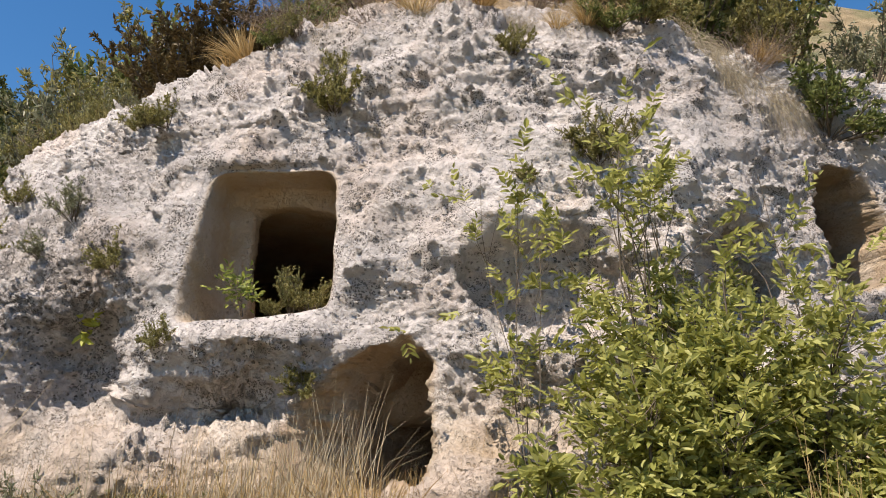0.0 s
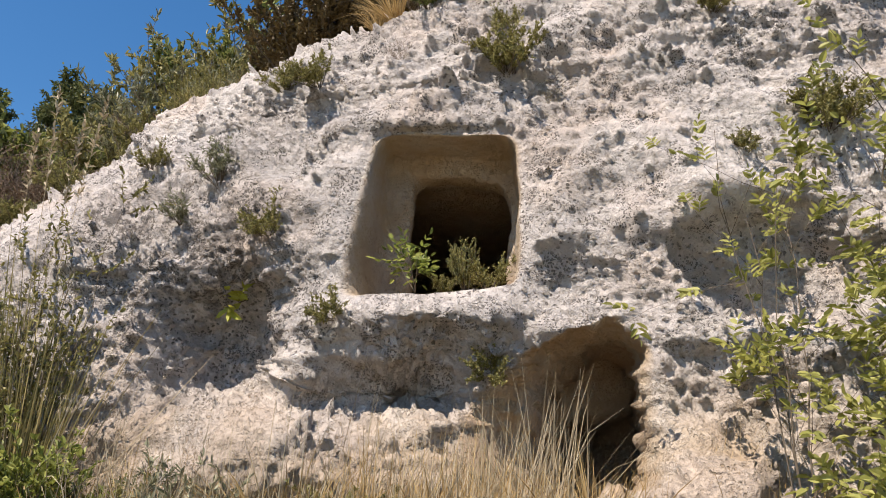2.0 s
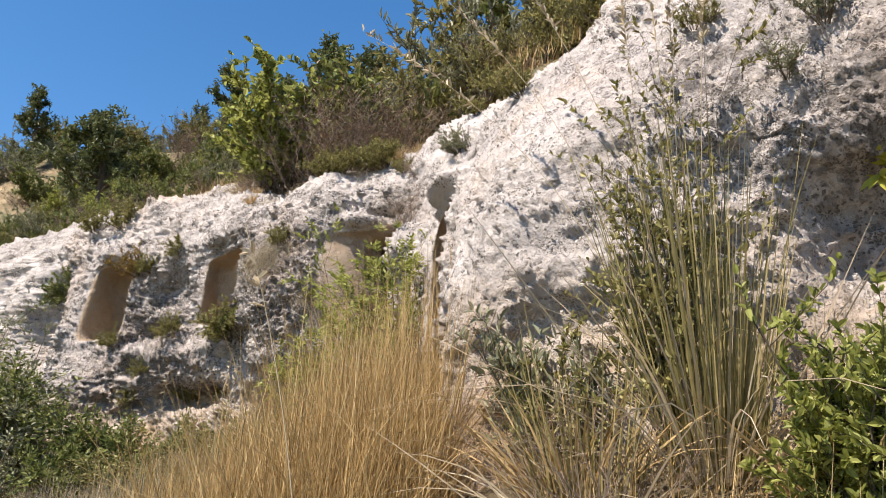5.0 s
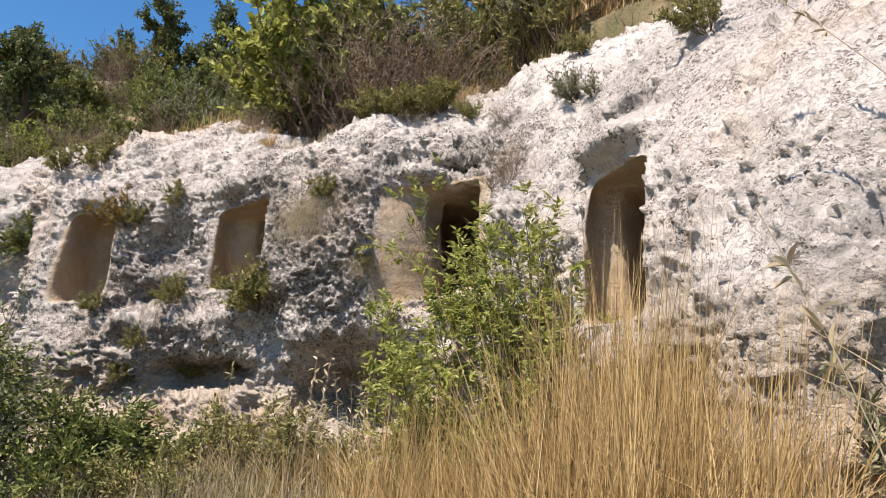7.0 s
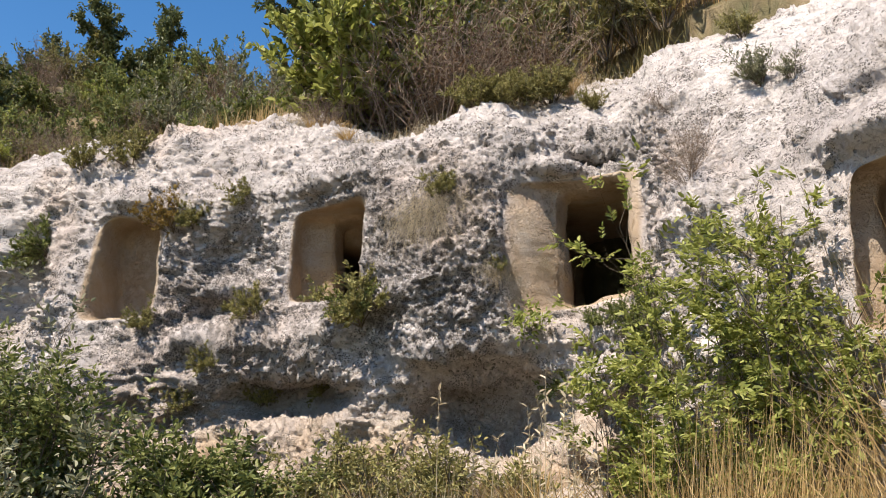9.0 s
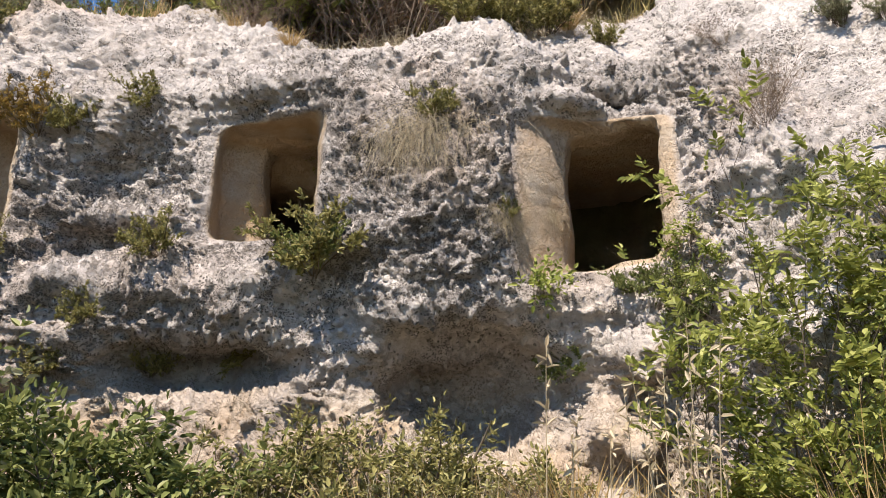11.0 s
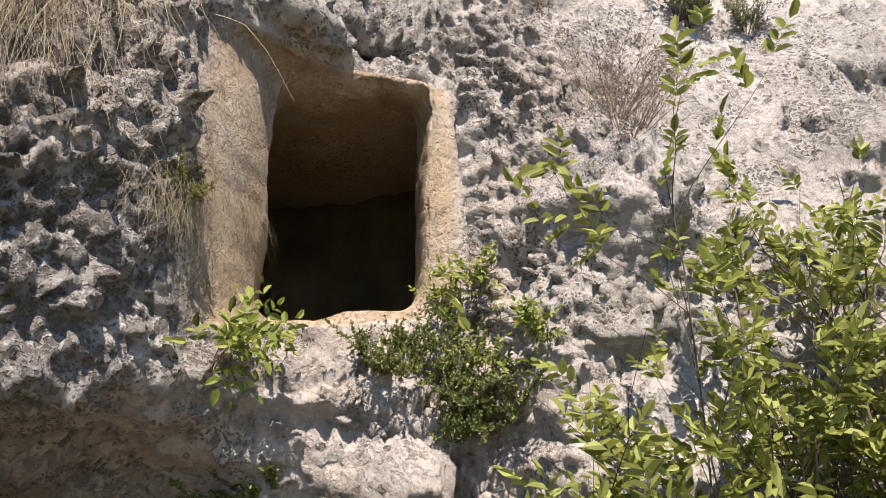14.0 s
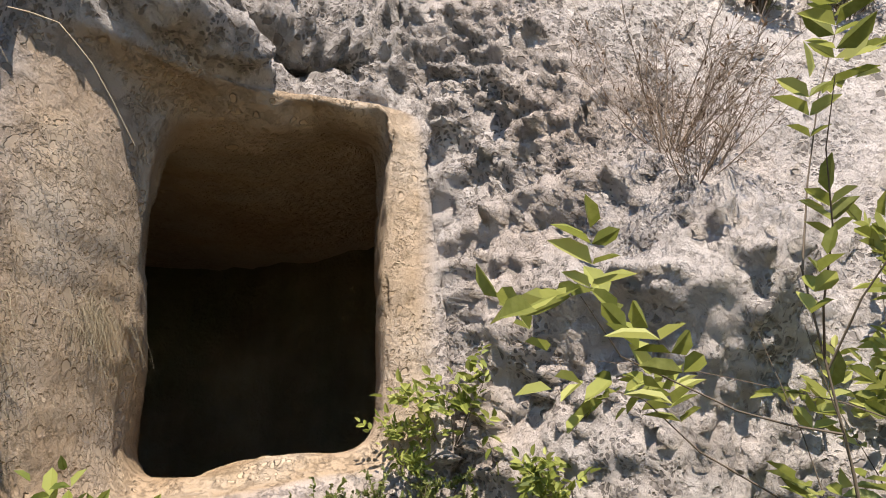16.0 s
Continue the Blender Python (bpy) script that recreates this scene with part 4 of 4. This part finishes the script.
# withered growth along the cliff's rim
for k in range(44):
    x = PICK.uniform(-7.3, -4.7) if k % 2 else PICK.uniform(-1.3, 2.4)
    p, n = on_cliff(x, float(interp_x(PROFILE, x, 5)) - PICK.uniform(0.0, 0.12))
    put(PICK.choice(["hanging", "hanging", "dry", "tuft", "cushion"]), p - Vector((0, 0, 0.02)), PICK.uniform(0.16, 0.34), (n.x, n.y, 0.6), group="withered growth on the rim")


# ---- grass that nobody could count ----
def grass_field(name, seed, x0, x1, y0, y1, n, height, mat, label, clump=0.0, width=0.004, droop=0.5, hill=False):
    rng = np.random.RandomState(seed)
    x = x0 + (x1 - x0) * rng.rand(n)
    y = y0 + (y1 - y0) * rng.rand(n)
    if hill:
        y = cliff_y(x) + y
    if clump:
        c = rng.rand(int(n / 60) + 1, 2)
        i = rng.randint(0, len(c), n)
        cx = x0 + (x1 - x0) * c[i, 0]
        cy = y0 + (y1 - y0) * c[i, 1]
        if hill:
            cy = cliff_y(cx) + cy
        x, y = x * (1 - clump) + cx * clump, y * (1 - clump) + cy * clump
    keep = (y < cliff_y(x) + 0.15) | (y > cliff_y(x) + 0.9)
    keep &= ~((x > -4.9) & (x < -2.3) & (y > cliff_y(x)) & (y < cliff_y(x) + 2.2))
    x, y = x[keep], y[keep]
    z = surface_z(x, y) - 0.02
    n = len(x)
    a = rng.rand(n) * 2 * math.pi
    lean = 0.5 * rng.rand(n) ** 1.5
    way = np.stack([np.cos(a) * lean + 0.08, np.sin(a) * lean, np.ones(n)], 1)
    patch = 0.65 + 0.5 * smooth01(grad_noise(np.stack([x * 1.5, y * 1.5, 0 * x], 1), seed) + 0.5)
    me = blade_mesh(name, np.stack([x, y, z], 1), way, height * (0.35 + 0.75 * rng.rand(n)) * patch, width, droop * rng.rand(n), rng, 4)
    me.materials.append(mat)
    return tagged(new(name, me), label, "grass", kind="stuff")


def surface_z(x, y):
    """Height of the ground, or of the cliff's top where it lies above it."""
    g = ground_z(x, y) + hill_swell(x, y)
    back = y - cliff_y(x)
    rim_b, rim_z, rise = interp_x(PROFILE, x, 4), interp_x(PROFILE, x, 5), interp_x(PROFILE, x, 6)
    top = rim_z + np.clip(back - rim_b, 0, None) * rise
    return np.where(back > 0.5, np.where(back < 2.4, top, np.maximum(g, np.where(back < 2.7, top, g))), g)


grass_field("golden_grass", 401, -4.7, -3.65, 4.35, 5.8, 9000, 1.22, STRAW, "tall dense golden dry grass on the bank", 0.3)
grass_field("golden_grass", 411, -5.35, -4.4, 4.9, 6.3, 6000, 0.85, STRAW, "golden dry grass in the hollow of the cliff", 0.3)
grass_field("golden_grass", 414, -4.6, -3.3, 3.3, 4.4, 3500, 0.42, STRAW, "low golden grass on the bank", 0.5)
grass_field("dry_grass", 402, -3.4, 0.6, 3.1, 4.75, 8000, 0.46, STRAW, "short dry grass on the bank", 0.7)
grass_field("dry_grass", 413, -2.5, -0.2, 3.9, 4.7, 2600, 0.85, STRAW_PALE, "tall bleached grass under the tomb", 0.8)
grass_field("dry_grass", 403, 0.4, 3.4, 2.6, 4.7, 5000, 0.6, STRAW, "dry grass between the bushes", 0.4)
grass_field("dry_grass", 412, 1.5, 2.8, 2.4, 3.5, 6500, 0.95, STRAW, "tall straw beside the bushes", 0.3)
grass_field("dry_grass", 415, 0.95, 1.8, 2.4, 3.1, 4500, 0.75, STRAW, "tall straw in front of the bushes", 0.3)
grass_field("green_grass", 404, -3.4, 1.0, 3.0, 4.6, 2500, 0.32, GRASS_GREEN, "thin green grass on the bank", 0.6)
grass_field("dry_grass", 405, -9.5, -4.6, 5.2, 8.3, 9000, 0.40, STRAW_PALE, "pale dry grass at the foot of the tombs", 0.5)
grass_field("green_grass", 406, -9.5, -4.4, 5.0, 8.2, 5000, 0.38, GRASS_GREEN, "green grass at the foot of the tombs", 0.5)
grass_field("hill_grass", 407, -14, 4.0, 0.9, 3.2, 12000, 0.32, STRAW, "dry grass along the cliff's rim", 0.5, 0.006, 0.4, True)
grass_field("hill_grass", 408, -16, 2.0, 2.2, 9.0, 18000, 0.6, GRASS_GREEN, "yellowing grass on the slope above the cliff", 0.5, 0.009, 0.35, True)


def crest_grass(seed, n):
    """Dry and green grass on the earth of the cliff's crest, behind its rim."""
    rng = np.random.RandomState(seed)
    cols = np.where((CURVE[:, 0] > -6.2) & (CURVE[:, 0] < -2.4))[0]
    p = CLIFF_P[NV - 1 - rng.randint(0, 34, n), cols[rng.randint(0, len(cols), n)]] + rng.normal(size=(n, 3)) * (0.05, 0.05, 0)
    way = rng.normal(size=(n, 3)) * (0.3, 0.3, 0) + (0, 0, 1)
    me = blade_mesh("crest_grass", p - (0, 0, 0.03), way, 0.15 + 0.35 * rng.rand(n), 0.008, 0.5 * rng.rand(n), rng, 4)
    me.materials.append(GRASS_GREEN)
    return tagged(new("crest_grass", me), "dry yellow-green grass on the cliff's crest", "grass", kind="stuff")


crest_grass(420, 9000)


# ---- shrubs and trees on the slope above ----
def hill_place(x, y):
    return (x, y, float(surface_z(np.array([x]), np.array([y]))[0]) - 0.06)


def hill_patterns():
    k = {}
    k["green"] = [shrub("hill_bush", 500 + i, 1.0, 0.75, 16, 170, 3600, 0.075, 0.036, LEAF_GREEN, BARK, stem_r=0.012) for i in range(2)]
    k["olive"] = [shrub("hill_bush", 510 + i, 1.0, 0.7, 14, 170, 3400, 0.07, 0.024, LEAF_OLIVE, BARK, stem_r=0.012) for i in range(2)]
    k["brown"] = [shrub("withered_bush", 520 + i, 0.9, 0.8, 34, 1000, 1500, 0.04, 0.014, LEAF_BROWN, TWIG, stem_r=0.006, tangle=0.14) for i in range(2)]
    k["yellow"] = [shrub("hill_bush", 530, 1.0, 0.6, 16, 260, 7000, 0.06, 0.036, LEAF_SUNNY, BARK, stem_r=0.012)]
    k["grey"] = [shrub("hill_bush", 540, 1.0, 0.7, 14, 160, 2600, 0.08, 0.022, LEAF_GREY, BARK, stem_r=0.012)]
    k["dark"] = [shrub("dark_bush", 550, 0.9, 0.75, 30, 420, 12000, 0.055, 0.026, LEAF_UMBER, BARK, stem_r=0.010)]
    k["tree"] = [tree(560 + i) for i in range(3)]
    for things in k.values():
        for ob in things:
            ob.location = (0, -400, -80)
    return k


def tree(seed):
    """A small tree: tapered trunk, limbs and clumps of leaves with gaps; one metre tall."""
    rng = np.random.RandomState(seed)
    top = new("tree")
    trunk = arcs(np.zeros((1, 3)), np.array([(0.08 * rng.randn(), 0.08 * rng.randn(), 1)]), 0.8, 0, rng, 8, 0.02)
    part("trunk", tube_mesh("trunk", trunk, [0.035], 6), BARK, top)
    p, w = pick(trunk, rng, 26, 0.08)
    limb = arcs(p, rng.normal(size=(26, 3)) * (1, 1, 0.25) + (0, 0, 0.55), 0.30 * (1.15 - p[:, 2]) * (0.6 + 0.8 * rng.rand(26)), 0.2, rng, 6, 0.05)
    part("branchwork", tube_mesh("branchwork", limb, np.full(26, 0.010), 4), BARK, top, kind="stuff")
    p, w = pick(limb, rng, 130, 0.4)
    tw = arcs(p, w + rng.normal(size=(130, 3)) * 0.8, 0.10, 0.1, rng, 4, 0.08)
    q, w = pick(tw, rng, 5200, 0.0)
    part("crown", leaf_mesh("crown", q + rng.normal(size=q.shape) * 0.012, w * 0.4 + rng.normal(size=(5200, 3)), 0.036, 0.016, rng), LEAF_DARK, top, kind="stuff")
    return top


HILL = hill_patterns()
HILL_LABEL = {"green": ("green leafy bush on the slope above the cliff", "bush"), "olive": ("olive-green bush on the dry slope", "bush"),
              "brown": ("withered brown thicket of bare twigs above the cliff", "dry bush"), "yellow": ("sunlit yellow-green bush above the cliff's rim", "bush"),
              "grey": ("grey-green bush on the hillside", "bush"), "dark": ("dark reddish-brown withered juniper bush on the rim", "bush"), "tree": ("dark green tree on the hillside skyline", "tree")}


def plant(kind, x, y, size, squash=1.0):
    src = PICK.choice(HILL[kind])
    m = Matrix.Translation(hill_place(x, y)) @ pose(0, 0, 0, 0, 0, PICK.uniform(0, 360)) @ Matrix.Diagonal((size, size, size * squash, 1))
    ob = copy_thing(src, m)
    ob.matrix_basis = m
    label, cat = HILL_LABEL[kind]
    return tagged(ob, label, cat, "plants on the hill")


for kind, x, y, size in [("dark", -2.0, 6.3, .8), ("dark", -1.72, 6.4, .8), ("dark", -1.5, 6.3, .5), ("brown", -5.95, 9.0, 1.15), ("brown", -5.5, 9.0, 1.0), ("brown", -6.3, 9.1, 1.0), ("brown", -5.1, 8.95, .7), ("brown", -6.9, 9.3, .45),
                         ("yellow", -6.7, 9.35, 1.35), ("yellow", -6.35, 9.5, 1.4), ("green", -5.7, 9.8, 1.2), ("olive", -5.0, 9.6, 1.0), ("olive", -4.5, 9.2, .8), ("olive", -4.2, 8.6, .6),
                         ("grey", -3.9, 9.2, 1.1), ("olive", -3.3, 8.3, .8), ("brown", -3.0, 7.9, .5), ("olive", -2.9, 7.2, .45), ("brown", -1.1, 6.2, .6), ("brown", -0.4, 6.1, .55), ("olive", 0.2, 6.1, .6),
                         ("brown", 0.8, 5.9, .5), ("olive", 1.4, 5.8, .7), ("green", 1.9, 5.5, .75), ("olive", 2.4, 5.8, .9), ("brown", 1.1, 6.4, .7), ("green", 2.9, 6.2, .9), ("olive", 0.4, 7.0, .9), ("green", 1.6, 7.2, 1.0),
                         ("olive", -0.6, 7.0, .8), ("olive", -3.6, 8.2, .7), ("olive", -3.0, 7.4, .5), ("grey", -2.6, 7.2, .5), ("brown", -2.3, 7.0, .5), ("olive", -3.3, 7.75, .55), ("grey", -3.2, 7.9, .6), ("brown", -3.9, 8.6, .6), ("olive", -2.8, 7.6, .6), ("grey", -4.3, 9.0, .7), ("olive", -3.4, 8.7, .9), ("olive", -4.6, 11.2, 1.7), ("grey", -5.3, 11.8, 1.7),
                         ("green", -4.0, 10.6, 1.5), ("olive", -3.4, 9.8, 1.4), ("olive", -6.0, 12.5, 1.8), ("green", -2.9, 9.0, 1.1), ("tree", -7.2, 14.5, 2.6), ("tree", -8.2, 15.5, 3.0), ("grey", 3.2, 5.6, .6),
                         ("tree", -15.4, 17.2, 3.6), ("tree", -16.2, 25.2, 3.8), ("tree", -14.3, 24.8, 3.6), ("tree", -12.6, 24.5, 2.4), ("tree", -22, 22, 2.6), ("tree", -24, 25, 2.6), ("tree", -20, 28, 3)]:
    plant(kind, x, y, size)
for i in range(270):
    x = PICK.uniform(-24, -0.5)
    back = 2.6 + 17 * PICK.random() ** 1.4
    if back < 3.6 and x < -6.5:
        back += 1.2
    plant(PICK.choices(["green", "olive", "grey", "brown", "yellow"], (4, 5, 3, 2, 1.2))[0], x, float(cliff_y(x)) + back, (0.42 + 0.05 * back) * PICK.uniform(0.7, 1.4))
for i in range(6):
    x = PICK.uniform(-22, -4)
    plant("tree", x, float(cliff_y(x)) + PICK.uniform(14, 24), PICK.uniform(1.4, 2.2))


# ---- loose stones ----
def boulder(seed, x, y, size, flat=0.6):
    rng = np.random.RandomState(seed)
    bm = bmesh.new()
    bmesh.ops.create_icosphere(bm, subdivisions=4, radius=1)
    p = np.array([v.co for v in bm.verts])
    d = 1 + 0.22 * grad_noise(p * 1.3 + seed, 41) + 0.10 * grad_noise(p * 4 + seed, 42) + 0.05 * grad_noise(p * 10 + seed, 43)
    p = p * d[:, None] * (size * 1.2, size, size * flat)
    for v, c in zip(bm.verts, p):
        v.co = c
    me = bpy.data.meshes.new("boulder")
    bm.to_mesh(me)
    bm.free()
    attribute(me, "fresh", np.full(len(p), 0.35))
    me.materials.append(ROCK)
    ob = new("boulder", me)
    ob.location = (x, y, on_ground(x, y) + size * flat * 0.35)
    ob.rotation_euler = (0, 0, rng.rand() * 6)
    return tagged(ob, "rough pale limestone boulder half sunk in dry grass", "boulder", "loose boulders")


for k, (x, y, size) in enumerate([(-3.55, 4.2, .2), (-3.2, 4.2, .16), (-2.85, 4.15, .14), (-3.9, 4.3, .18), (-3.4, 3.9, .13), (-2.55, 4.2, .16), (-3.0, 3.9, .12), (-2.2, 4.25, .2), (-5.0, 7.2, .24), (-5.25, 7.45, .2), (-1.7, 4.1, .26), (-0.1, 4.0, .3), (-1.2, 4.15, .2), (0.2, 4.1, .18)]):
    boulder(700 + k, x, y, size)

# the patterns themselves are not part of the place
for things in (*KIND.values(), *HILL.values()):
    for src in things:
        for ob in (*src.children_recursive, src):
            bpy.data.objects.remove(ob)
